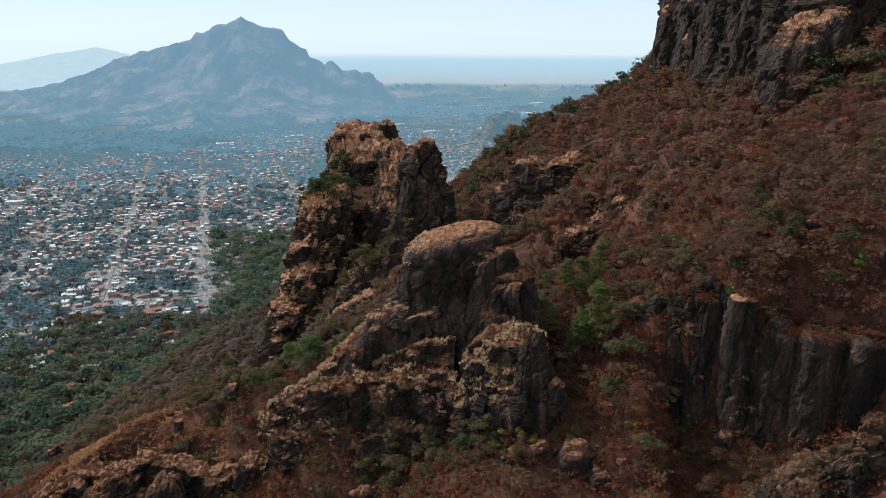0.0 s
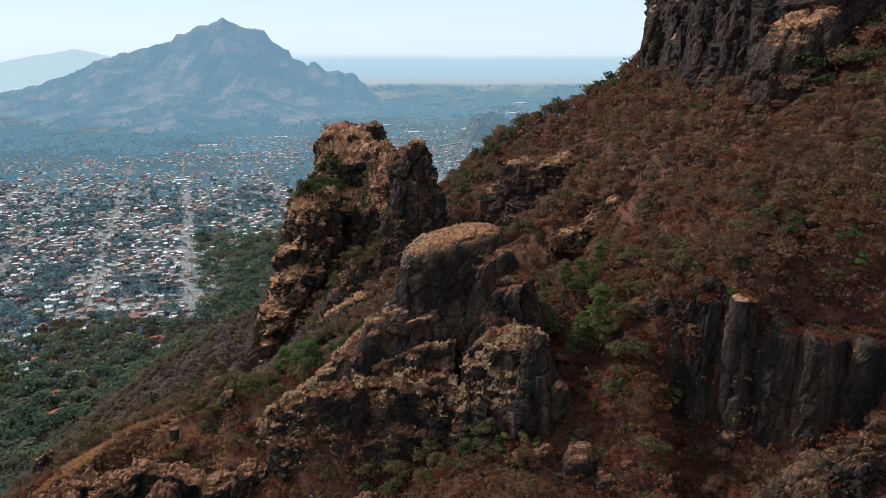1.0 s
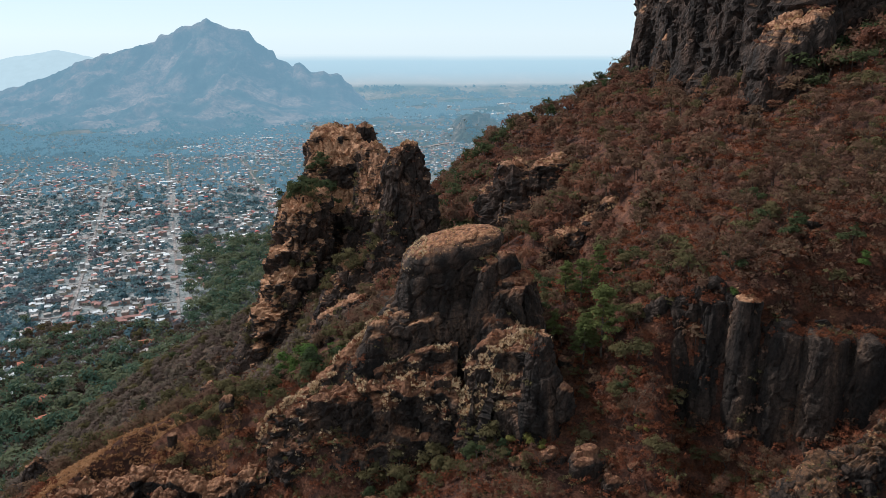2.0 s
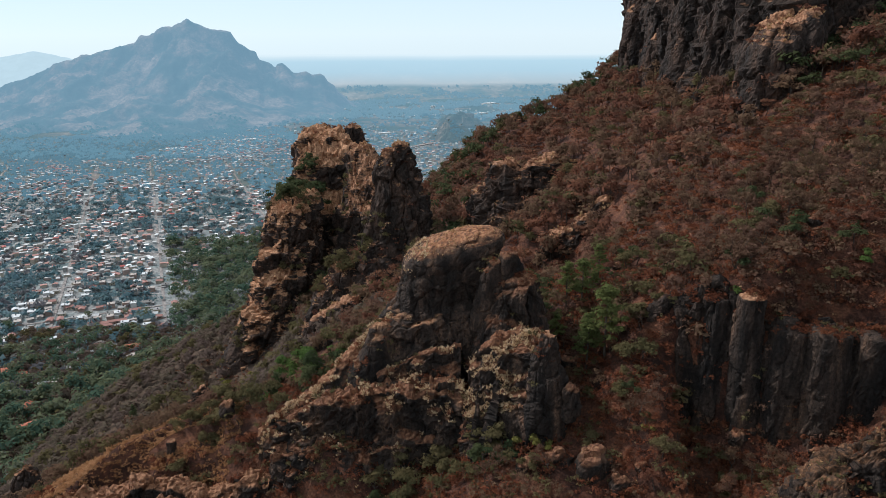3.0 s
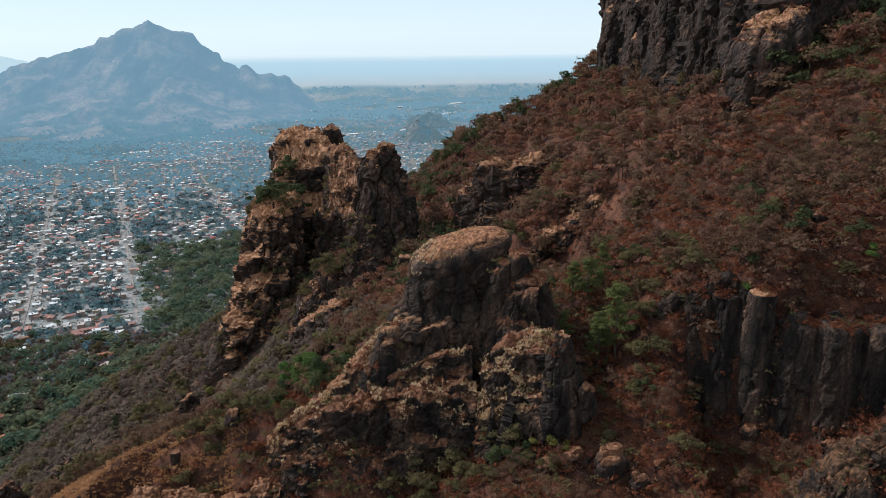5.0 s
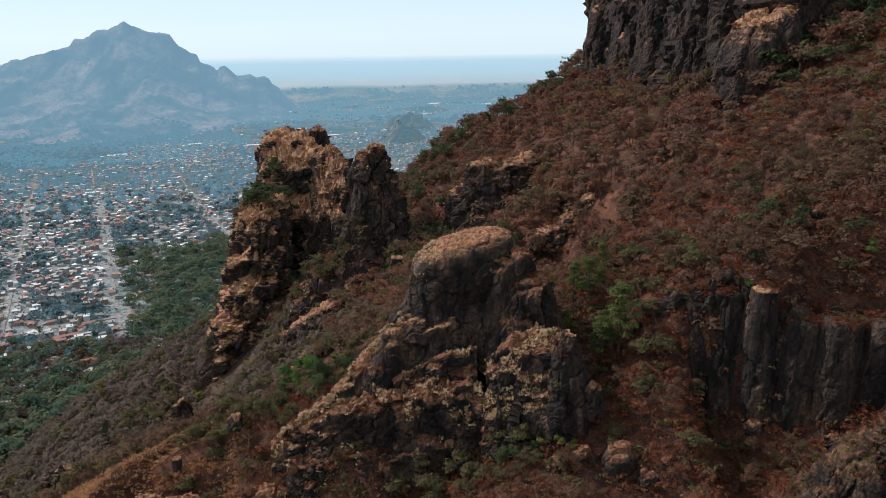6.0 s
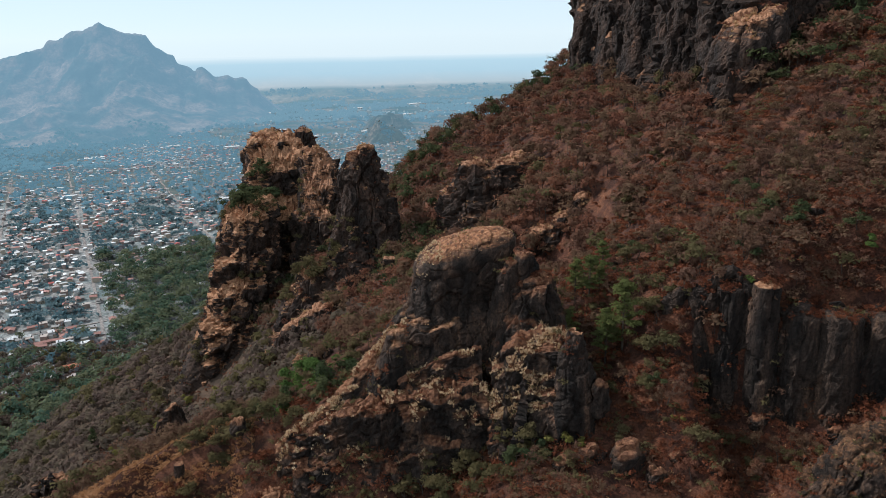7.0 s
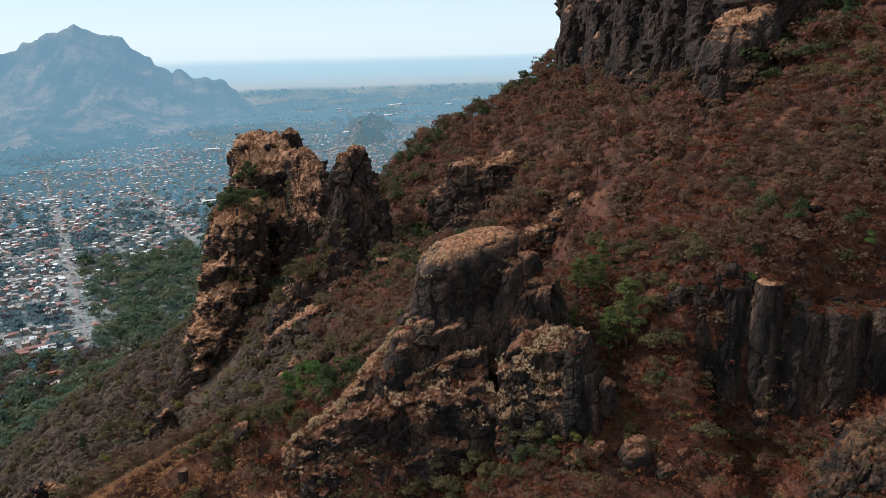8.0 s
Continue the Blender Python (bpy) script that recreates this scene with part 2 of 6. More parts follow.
# far plain, its haze painted on as emission that grows northwards
PLAIN = haze_emission(mat("valley_plain", [(0.38, (0.03, 0.07, 0.06)), (0.47, (0.07, 0.09, 0.08)), (0.54, (0.22, 0.15, 0.11)), (0.66, (0.42, 0.31, 0.24))], 26.0, 0.95, 0.0), [(3000, (0.165, 0.305, 0.39), 0.62), (3900, (0.22, 0.38, 0.47), 0.68), (4180, (0.29, 0.45, 0.54), 0.74), (4240, (0.54, 0.64, 0.69), 0.88), (4320, (0.53, 0.67, 0.74), 0.93), (4420, (0.51, 0.70, 0.795), 0.97), (4600, (0.54, 0.735, 0.83), 0.99), (4680, (0.66, 0.81, 0.87), 1.0), (4760, (0.80, 0.91, 0.94), 1.0)])
# town ground, with haze put into its base colour as a pale cool cast
HAZED_SOIL = mat("hazed_valley_soil", [(0.38, (0.12, 0.155, 0.155)), (0.54, (0.20, 0.20, 0.195)), (0.68, (0.31, 0.275, 0.255))], 6.0, 0.95, 0.0)
# mountain, valley floor beyond and ridge: haze painted into each as emission
MOUNTAIN = haze_emission(mat("hazy_mountain", [(0.40, (0.01, 0.035, 0.03)), (0.48, (0.06, 0.07, 0.06)), (0.56, (0.24, 0.15, 0.115)), (0.68, (0.46, 0.30, 0.23))], 17.0, 0.95, 0.0), [(2150, (0.205, 0.37, 0.475), 0.66), (2700, (0.225, 0.395, 0.515), 0.70), (3500, (0.245, 0.415, 0.54), 0.75)])
PLAIN_MID = haze_emission(mat("valley_floor_beyond", [(0.38, (0.02, 0.05, 0.04)), (0.48, (0.05, 0.07, 0.055)), (0.56, (0.17, 0.12, 0.09)), (0.7, (0.34, 0.24, 0.18))], 16.0, 0.95, 0.0), [(1650, (0.205, 0.25, 0.255), 0.5), (2100, (0.195, 0.295, 0.34), 0.56), (2900, (0.195, 0.35, 0.445), 0.62)])
RIDGE = haze_emission(mat("far_ridge", [(0.4, (0.2, 0.25, 0.28)), (0.6, (0.3, 0.35, 0.38))], 80.0, 0.95, 0.0), [(0, (0.60, 0.77, 0.84), 0.9)])


# ---------------------------------------------------------------- mesh helpers
def mesh_of(name, verts, faces, materials, smooth=False, tint=None, mat_index=None):
    """A mesh from an array of vertices and an array of faces that all have as many corners."""
    verts, faces = np.asarray(verts, np.float32), np.asarray(faces, np.int32)
    me = bpy.data.meshes.new(name)
    n, k = faces.shape
    me.vertices.add(len(verts))
    me.vertices.foreach_set("co", verts.ravel())
    me.loops.add(n * k)
    me.loops.foreach_set("vertex_index", faces.ravel())
    me.polygons.add(n)
    me.polygons.foreach_set("loop_start", np.arange(0, n * k, k, dtype=np.int32))
    me.polygons.foreach_set("use_smooth", np.full(n, smooth))
    for m in materials:
        me.materials.append(m)
    if mat_index is not None:
        me.polygons.foreach_set("material_index", np.asarray(mat_index, np.int32))
    if tint is not None:
        at = me.attributes.new("tint", "FLOAT", "POINT")
        at.data.foreach_set("value", np.asarray(tint, np.float32))
    me.update()
    me.validate()
    return me


def grid_faces(n, m, wrap=False):
    """Quads of an n by m grid of vertices; wrap closes the second direction."""
    i, j = np.meshgrid(np.arange(n - 1), np.arange(m if wrap else m - 1), indexing="ij")
    k = (j + 1) % m
    return np.stack([i * m + j, i * m + k, (i + 1) * m + k, (i + 1) * m + j], -1).reshape(-1, 4)


def grid_normals(P, wrap):
    du = np.gradient(P, axis=0)
    dv = (np.roll(P, -1, 1) - np.roll(P, 1, 1)) / 2 if wrap else np.gradient(P, axis=1)
    n = np.cross(dv, du)
    return n / np.maximum(np.linalg.norm(n, axis=2, keepdims=True), 1e-6)


def blocks(x, y, z):
    """Jointed blocks: for each point the value of the block it lies in, and how far it is from the nearest joint."""
    i, j, k = (np.floor(a).astype(np.int64) for a in (x, y, z))
    f1, f2, val = np.full(x.shape, 9.0), np.full(x.shape, 9.0), np.zeros(x.shape)
    for a in (-1, 0, 1):
        for b in (-1, 0, 1):
            for c in (-1, 0, 1):
                p, q, r = i + a, j + b, k + c
                h = cell(p, q, r)
                d = np.sqrt((p + 0.5 + 0.42 * h - x) ** 2 + (q + 0.5 + 0.42 * cell(p + 91, q, r) - y) ** 2 + (r + 0.5 + 0.42 * cell(p, q + 57, r) - z) ** 2)
                near = d < f1
                f2 = np.where(near, f1, np.minimum(f2, d))
                val = np.where(near, cell(p, q, r + 33), val)
                f1 = np.where(near, d, f1)
    return val, f2 - f1


def relief(P, amp, size, columns, strata, rough=1.0):
    """How far weathering pushes the rock out: jointed blocks, upright fissures, broken ledges and small breaks."""
    x, y, z = P[..., 0], P[..., 1], P[..., 2]
    wx, wy, wz = (1.5 * size * fbm(x / (8 * size), y / (8 * size), z / (8 * size) + k, 3) for k in (0.0, 31.0, 57.0))
    X, Y, Z = (x + wx) / size, (y + wy) / size, (z + wz) / size
    out = 1.2 * fbm(X / 15, Y / 15, Z / 15, 2)
    tall = 3.0 + 20 * min(columns, 1.0)
    v, g = blocks(X / 5.2, Y / 5.2, Z / tall)
    out = out + rough * (1.15 * v - 1.0 * np.clip(1 - g / 0.11, 0, 1))
    v, g = blocks(X / 1.9, Y / 1.9, Z / (1.6 + 2.4 * columns))
    out = out + rough * (0.38 * v - 0.25 * np.clip(1 - g / 0.14, 0, 1))
    if strata:
        for period, k in ((5.4, 1.0), (2.1, 0.45)):
            q = (Z + 4.5 * fbm(X / 15, Y / 15, 2.0 + period, 3)) / period
            saw = q - np.floor(q)
            mask = np.clip(0.2 + 1.6 * vnoise(X / 6, Y / 6, np.floor(q) * 1.7), 0, 1.3)
            out = out + strata * k * 1.5 * mask * (saw ** 1.4 - 0.4)
    out = out + 0.3 * (0.4 + 0.6 * rough) * fbm(X / 1.1, Y / 1.1, Z / 0.9, 3)
    return amp * out


ROCKS = []          # point, normal arrays of each rock, for what grows on them
FOOTPRINTS = []     # circles that stay free of trees


def crag(name, levels, label, category="rock", edge=0.8, amp=1.0, size=1.0, columns=0.6, strata=0.5, power=2.6, material=None, flat=0.0, group="", parent=None, tilt=(0.0, 0.0), rough=1.0, lean_from=0.5):
    """A standing rock from rough rounded cross-sections (z, centre x, centre y, half width, half depth, turn), weathered. flat: how level its top is."""
    L = np.array(levels, float)
    z0, z1 = L[0, 0], L[-1, 0]
    girth = 2 * math.pi * max(L[:, 3].max(), L[:, 4].max())
    m = int(np.clip(girth / (1.15 * edge), 22, 260))
    nz = int(np.clip((z1 - z0) / (1.15 * edge), 9, 200))
    zs = np.linspace(z0, z1, nz)
    cx, cy, rx, ry, tn = (np.interp(zs, L[:, 0], L[:, i]) for i in (1, 2, 3, 4, 5))
    rings = []
    a = np.linspace(0, 2 * math.pi, m, endpoint=False)
    c, s = np.cos(a), np.sin(a)
    r = (np.abs(c) ** power + np.abs(s) ** power) ** (-1 / power)
    for k in range(nz):
        t = radians(tn[k])
        X, Y = c * r * rx[k], s * r * ry[k]
        rings.append(np.stack([cx[k] + X * math.cos(t) - Y * math.sin(t), cy[k] + X * math.sin(t) + Y * math.cos(t), np.full(m, zs[k])], -1))
    top = rings[-1]
    mid = top.mean(0)
    nt = max(4, int(max(rx[-1], ry[-1]) / edge))
    for k in range(1, nt + 1):
        u = k / nt
        ring = mid + (top - mid) * math.cos(u * math.pi / 2 * 0.999)
        ring[:, 2] += (1 - flat) * 0.45 * min(rx[-1], ry[-1]) * math.sin(u * math.pi / 2)
        rings.append(ring)
    P = np.array(rings)
    lift = step(z0 + lean_from * (z1 - z0), z1, P[..., 2])
    P[..., 2] += lift * (tilt[0] * (P[..., 0] - cx[-1]) + tilt[1] * (P[..., 1] - cy[-1]))
    N = grid_normals(P, True)
    d = relief(P, amp, size, columns, strata, rough)
    P = P + N * d[..., None]
    P[-1] = P[-1].mean(0)
    return rock_object(name, P, True, label, category, material, group, parent)


def bluff(name, stations, label, category="rock", edge=0.8, amp=1.0, size=1.0, columns=0.6, strata=0.5, material=None, lean=0.12, group="", face=0.45, parent=None, rough=1.0, ease=0.0):
    """A rock wall along a line: stations of (x, y, top, drop in front, depth of the face, drop behind, depth behind). ease: 0 a sheer face under a level brow, 1 an even slope."""
    S = np.array(stations, float)
    run = np.concatenate([[0], np.cumsum(np.hypot(np.diff(S[:, 0]), np.diff(S[:, 1])))])
    n = int(np.clip(run[-1] / (1.1 * edge), 12, 320))
    s = np.linspace(0, run[-1], n)
    x, y, z, df, wf, db, wb = (np.interp(s, run, S[:, i]) for i in range(7))
    tx, ty = np.gradient(x), np.gradient(y)
    ln = np.hypot(tx, ty)
    fx, fy = ty / ln, -tx / ln
    total = (df + wf + db + wb).max()
    m = int(np.clip(total / (1.1 * edge), 16, 220))
    u = np.linspace(0, 1, m)
    # profile: up the face, over the brow, down behind
    out = np.interp(u, [0, 0.12, face, face + 0.08, face + 0.2, 1], [1 + lean, 1, 0.72 - 0.5 * ease, 0.5 - 0.38 * ease, 0.0, -1])
    drop = np.interp(u, [0, 0.12, face, face + 0.08, face + 0.2, 1], [1.15, 0.9, 0.12, 0.03, 0.0, -1])
    o = np.where(out[:, None] > 0, out[:, None] * wf, out[:, None] * wb)
    dz = np.where(drop[:, None] >= 0, -drop[:, None] * df, drop[:, None] * db)
    P = np.stack([x + fx * o, y + fy * o, z + dz], -1)
    N = grid_normals(P, False)
    d = relief(P, amp, size, columns, strata, rough)
    P = P + N * d[..., None]
    return rock_object(name, P, False, label, category, material, group, parent)


def rock_object(name, P, wrap, label, category, material, group, parent):
    n, m, _ = P.shape
    f = grid_faces(n, m, wrap)
    N = grid_normals(P, wrap)
    soft = N.copy()
    for _ in range(5):
        if wrap:
            soft = soft + np.roll(soft, 1, 1) + np.roll(soft, -1, 1)
        else:
            soft = soft + soft[:, np.r_[0, :m - 1]] + soft[:, np.r_[1:m, m - 1]]
        soft = soft + soft[np.r_[0, :n - 1]] + soft[np.r_[1:n, n - 1]]
        soft /= np.linalg.norm(soft, axis=2, keepdims=True)
    me = mesh_of(name, P.reshape(-1, 3), f, [material or ROCK], smooth=False)
    at = me.attributes.new("level", "FLOAT", "POINT")
    at.data.foreach_set("value", soft[..., 2].astype(np.float32).ravel())
    ob = new(name, me)
    if parent:
        ob.parent = parent
        tagged(ob, label)
    else:
        tagged(ob, label, category, group)
    ROCKS.append((parent.name if parent else ob.name, P.reshape(-1, 3), soft.reshape(-1, 3)))
    c = P.reshape(-1, 3)
    for q in c[:: max(1, len(c) // 60)]:
        FOOTPRINTS.append((q[0], q[1]))
    return ob


def boulder(x, y, z, rx, ry, rz, label, group=""):
    """A rounded block sunk a little into the ground."""
    levels = [(z + rz * k, x + 0.1 * rx * k, y, max(0.25, rx * math.sqrt(1 - 0.9 * k * k)), max(0.25, ry * math.sqrt(1 - 0.9 * k * k)), 20) for k in (-0.9, -0.5, 0.0, 0.4, 0.7, 0.88)]
    return crag("boulder", levels, label, edge=max(0.22, 0.16 * rx), amp=0.2 * rx, columns=0.1, strata=0.3, size=0.33 * rx, power=2.3, flat=0.4, group=group, material=ROCK_DARK if "dark" in label else ROCK_GRASSY if "pale" in label else ROCK)


def massif(name, x, y, label, category="rock"):
    """An empty at the foot of a rock that is built of several parts."""
    root = new(name)
    tagged(root, label, category)
    return root


# ---------------------------------------------------------------- ground: one sheet to the horizon
def spread(dense0, dense1, pitch, low, high, grow=1.12):
    a = list(np.arange(dense0, dense1 + 0.1, pitch))
    g, v = pitch, dense1
    while v < high:
        g = min(g * grow, 90)
        v += g
        a.append(min(v, high))
    g, v = pitch, dense0
    while v > low:
        g = min(g * grow, 90)
        v -= g
        a.insert(0, max(v, low))
    return np.array(a)


gx = spread(-250, 215, 2.5, -3600, 3600)
gy = np.concatenate([spread(112, 224, 1.7, -900, 225), spread(227, 610, 3.2, 227, 4800)])
GX, GY = np.meshgrid(gx, gy, indexing="xy")
GZ = height(GX, GY)
land = np.stack([GX, GY, GZ], -1)
faces = grid_faces(len(gy), len(gx))
fc = land.reshape(-1, 3)[faces].mean(1)
far = np.hypot(fc[:, 0], fc[:, 1])
far = far + 90 * fbm(fc[:, 0] / 200, fc[:, 1] / 200, 4.0, 3)
woody = (fc[:, 0] < -10 - 0.25 * (fc[:, 1] - 215)) & (fc[:, 1] > 212) & (fc[:, 2] < 205 + 14 * fbm(fc[:, 0] / 30, fc[:, 1] / 30, 6.0, 3))
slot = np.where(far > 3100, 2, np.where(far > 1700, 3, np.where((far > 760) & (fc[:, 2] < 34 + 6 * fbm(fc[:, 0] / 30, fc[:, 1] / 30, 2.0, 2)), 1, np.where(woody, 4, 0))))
ground = new("ground", mesh_of("ground", land.reshape(-1, 3), faces, [GROUND, HAZED_SOIL, PLAIN, PLAIN_MID, WOOD_FLOOR], True, mat_index=slot))
tagged(ground, "steep dry reddish-brown mountainside falling to a wide valley", "ground", kind="structure")


# ---------------------------------------------------------------- the mountain across the valley and the far ridge
def mountain_height(X, Y):
    crest = [(-2600, -20), (-2178, 20), (-1946, 55), (-1715, 118), (-1627, 160), (-1455, 226), (-1317, 252), (-1191, 292), (-1065, 346), (-985, 366), (-960, 384),
             (-925, 362), (-772, 322), (-735, 266), (-692, 244), (-664, 238), (-652, 202), (-592, 184), (-580, 170), (-570, 187), (-547, 190), (-526, 174), (-500, 147), (-474, 145), (-437, 150), (-411, 132),
             (-374, 140), (-355, 128), (-341, 102), (-311, 86), (-296, 60), (-240, 8), (-100, -40)]
    cx, cz = (np.array(a, float) for a in zip(*crest))
    k = Y / 3500.0
    C = np.interp(X / k, cx, cz)
    foot = 2230 + 160 * fbm(X / 500, 1.0, 4.0, 2) + 500 * step(-900, -300, X)
    t = np.clip((Y - foot) / (3500 - foot), 0, 1)
    spine = 1 - np.abs(fbm(X / 330, Y / 620, 2.2, 4))
    up = 0.50 * t + 0.5 * step(0.62, 0.98, t)
    Z = (C + 20) * up * (0.72 + 0.28 * np.where(t > 0.97, 1, spine * (0.6 + 0.4 * t))) - 6
    Z = Z + 30 * step(-350, -850, X) * fbm(X / 130, Y / 130, 7.0, 5) * np.sin(math.pi * np.clip(t, 0, 1))
    Z = np.where(Y > 3500, (C + 20) * (1 - 0.9 * step(3500, 3900, Y)) - 6, Z)
    calm = 0.25 + 0.75 * step(-450, -800, X)
    Z = Z + 12 * calm * fbm(X / 45, Y / 45, 1.0, 4) * step(0.05, 0.2, t) + 34 * calm * (np.floor(2.5 * fbm(X / 180, Y / 260, 5.0, 3)) / 2.5) * step(0.5, 0.8, t) * step(1.0, 0.93, t)
    return np.where(t <= 0, -30, Z)


def mountain_sheet():
    X, Y = np.meshgrid(np.linspace(-2600, -100, 340), np.linspace(2080, 3900, 110))
    P = np.stack([X, Y, mountain_height(X, Y)], -1)
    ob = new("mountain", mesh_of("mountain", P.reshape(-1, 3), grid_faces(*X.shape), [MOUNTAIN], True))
    tagged(ob, "broad craggy mountain across the valley, blue with haze", "mountain", kind="structure")


mountain_sheet()


def far_ridge():
    xs = np.linspace(-3300, -1500, 90)
    crest = np.interp(xs, [-3300, -2969, -2580, -2234, -2054, -1834, -1500], [70, 109, 184, 239, 200, 140, 60]) + 6 * fbm(xs / 90, 1.0, 1.0, 3)
    ys = np.linspace(4300, 4760, 14)
    X, Y = np.meshgrid(xs, ys)
    Z = -20 + (crest[None, :] + 20) * np.linspace(0, 1, 14)[:, None] ** 0.8
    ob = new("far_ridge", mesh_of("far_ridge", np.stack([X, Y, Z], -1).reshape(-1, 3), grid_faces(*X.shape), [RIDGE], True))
    tagged(ob, "pale distant ridge almost lost in haze", "mountain", kind="structure")


far_ridge()

# ---------------------------------------------------------------- rocks of the near spur
cap = massif("cap_rock", 0, 195, "dark cliff-sided rock under a domed cap of dry grass")
crag("body", [(236, -4, 194, 23, 15, 8), (246, -3.0, 194, 19.5, 13.6, 8), (252, -1.6, 194.4, 17.4, 12.2, 8), (256, -0.8, 195.0, 15.6, 10.8, 8), (258, -0.2, 195.4, 14.4, 9.6, 8), (263, 0.8, 195.6, 14.2, 9.8, 8), (267.0, 1.6, 196.0, 13.9, 9.7, 8), (269.6, 2.0, 196.4, 12.8, 9.0, 8)],
     "", edge=0.36, amp=0.8, columns=0.18, strata=0.5, flat=0.6, rough=1.0, parent=cap, tilt=(0.22, 0.0), power=2.6, material=ROCK_BARE)
crag("domed_top", [(267.6, 1.9, 196.2, 12.9, 9.0, 8), (268.8, 2.1, 196.4, 14.1, 9.9, 8), (270.0, 2.3, 196.5, 14.7, 10.4, 8), (270.9, 2.4, 196.5, 14.6, 10.3, 8)],
     "domed top grown over with dry grass and dark moss", edge=0.3, amp=0.42, columns=0.1, strata=0.3, flat=-0.22, rough=0.5, parent=cap, tilt=(0.25, 0.0), lean_from=-9.0, power=2.5, material=CAP_TURF)
stack = massif("stacked_boulders", 17, 187, "rounded grey boulders stacked beside the domed rock")
crag("lower_block", [(252, 10.5, 185, 5, 4.2, 0), (262, 11, 184, 3.3, 3.0, 10), (268, 12, 183.6, 2.6, 2.5, 15), (271.4, 12.5, 183.8, 1.7, 1.7, 15)], "", edge=0.35, amp=0.42, columns=0.2, strata=0.2, parent=stack)
crag("upper_block", [(258, 17, 185.5, 4.4, 3.8, 0), (267, 17, 185.2, 3.4, 3.1, 15), (271.5, 16.8, 185, 3.0, 2.7, 20), (273.2, 16.7, 185, 2.2, 2.1, 20)], "", edge=0.35, amp=0.36, columns=0.1, strata=0.1, parent=stack)
crag("rock_outcrop", [(242, 17, 180.5, 13, 8, -10), (252, 18, 181, 10, 7, -10), (260, 18.5, 182, 7.4, 5.5, -10), (265.6, 18.5, 182.5, 5.0, 4.0, 0)], "dark blocky rock below the boulders", edge=0.42, amp=0.9)
ledge = massif("rock_ledge", -20, 178, "long dark rock ledge with pale tufts along its brow")
bluff("lower_wall", [(-51, 181, 226, 8, 3, 6, 8), (-46, 180, 230, 20, 8, 8, 9), (-38, 178, 235, 27, 11, 8, 9), (-29, 177, 239, 32, 13, 8, 9), (-18, 176, 241, 35, 14, 8, 9), (-8, 175, 243, 36, 14, 8, 9), (0, 174, 244, 36, 13, 8, 9), (3.6, 173.6, 241, 30, 10, 8, 9)],
      "", edge=0.42, amp=1.3, columns=0.12, strata=1.0, rough=1.0, parent=ledge, ease=0.4)
bluff("foot_wall", [(-47, 174, 223, 12, 5, 5, 6), (-39, 171, 226, 16, 5.5, 5, 6), (-28, 169, 227.5, 18, 6, 5, 6), (-16, 168, 227, 18, 6, 5, 6), (-6, 167.5, 228.5, 17, 5.5, 5, 6), (1, 167, 227, 10, 4, 5, 6)], "", edge=0.45, amp=1.3, columns=0.1, strata=0.8, rough=1.1, parent=ledge, ease=0.2)
bluff("grassy_crest", [(-53, 180, 225, 6, 4, 5, 6), (-48.7, 180, 229.9, 8, 5, 7, 7), (-44.4, 180.3, 233.2, 9, 6, 7, 7), (-37.6, 181.5, 237, 10, 7, 8, 8), (-31.3, 183.5, 242.5, 11, 8, 9, 8), (-26, 186, 248.5, 13, 9, 10, 9), (-21, 188.5, 253, 14, 10, 10, 9), (-15, 190, 255.5, 15, 10, 8, 8), (-8, 190, 254, 14, 9, 6, 7)],
      "warm grassy crest of the ledge", edge=0.4, amp=0.7, columns=0.1, strata=0.5, rough=0.8, parent=ledge, material=ROCK_GRASSY, ease=0.75)
bluff("upper_step", [(-20, 178, 242, 6, 4, 5, 7), (-13, 179, 245.5, 8, 5, 6, 8), (-6, 179.5, 248.5, 9, 5, 6, 8), (3, 178.5, 250, 10, 5, 6, 8)], "", edge=0.42, amp=1.0, columns=0.1, strata=0.8, parent=ledge, ease=0.7)
slab = massif("tufted_slab", 14, 168, "tilted slab of dark rock crowded with pale tufts")
bluff("slab_wall", [(4.4, 176, 248, 25, 15, 6, 8), (9, 175, 252, 26, 17, 6, 8), (16, 172, 256.5, 27, 17, 6, 8), (21.5, 168, 258.5, 26, 14, 6, 7), (25.5, 166, 255, 24, 12, 6, 7)], "", edge=0.4, amp=1.1, columns=0.15, strata=0.7, parent=slab, face=0.6, ease=0.8)
bluff("slab_foot", [(3, 166, 236, 12, 6, 5, 7), (10, 163, 240, 14, 7, 5, 7), (17, 160, 243, 14, 7, 5, 7), (21, 157, 243, 12, 6, 5, 7)], "", edge=0.4, amp=0.9, columns=0.3, strata=0.7, parent=slab, ease=0.7)
crag("rock_pinnacle", [(228, 21.5, 157, 6.5, 5, 20), (240, 22, 158.6, 5.8, 4.6, 20), (250, 22.4, 160, 4.6, 4.0, 20), (256, 23, 161, 3.0, 3.0, 20), (259, 23.4, 161.5, 1.7, 1.9, 20)], "grey upright rock fin at the end of the slab", edge=0.35, amp=0.6, columns=0.3, strata=0.7, flat=0.0, material=ROCK_BARE)
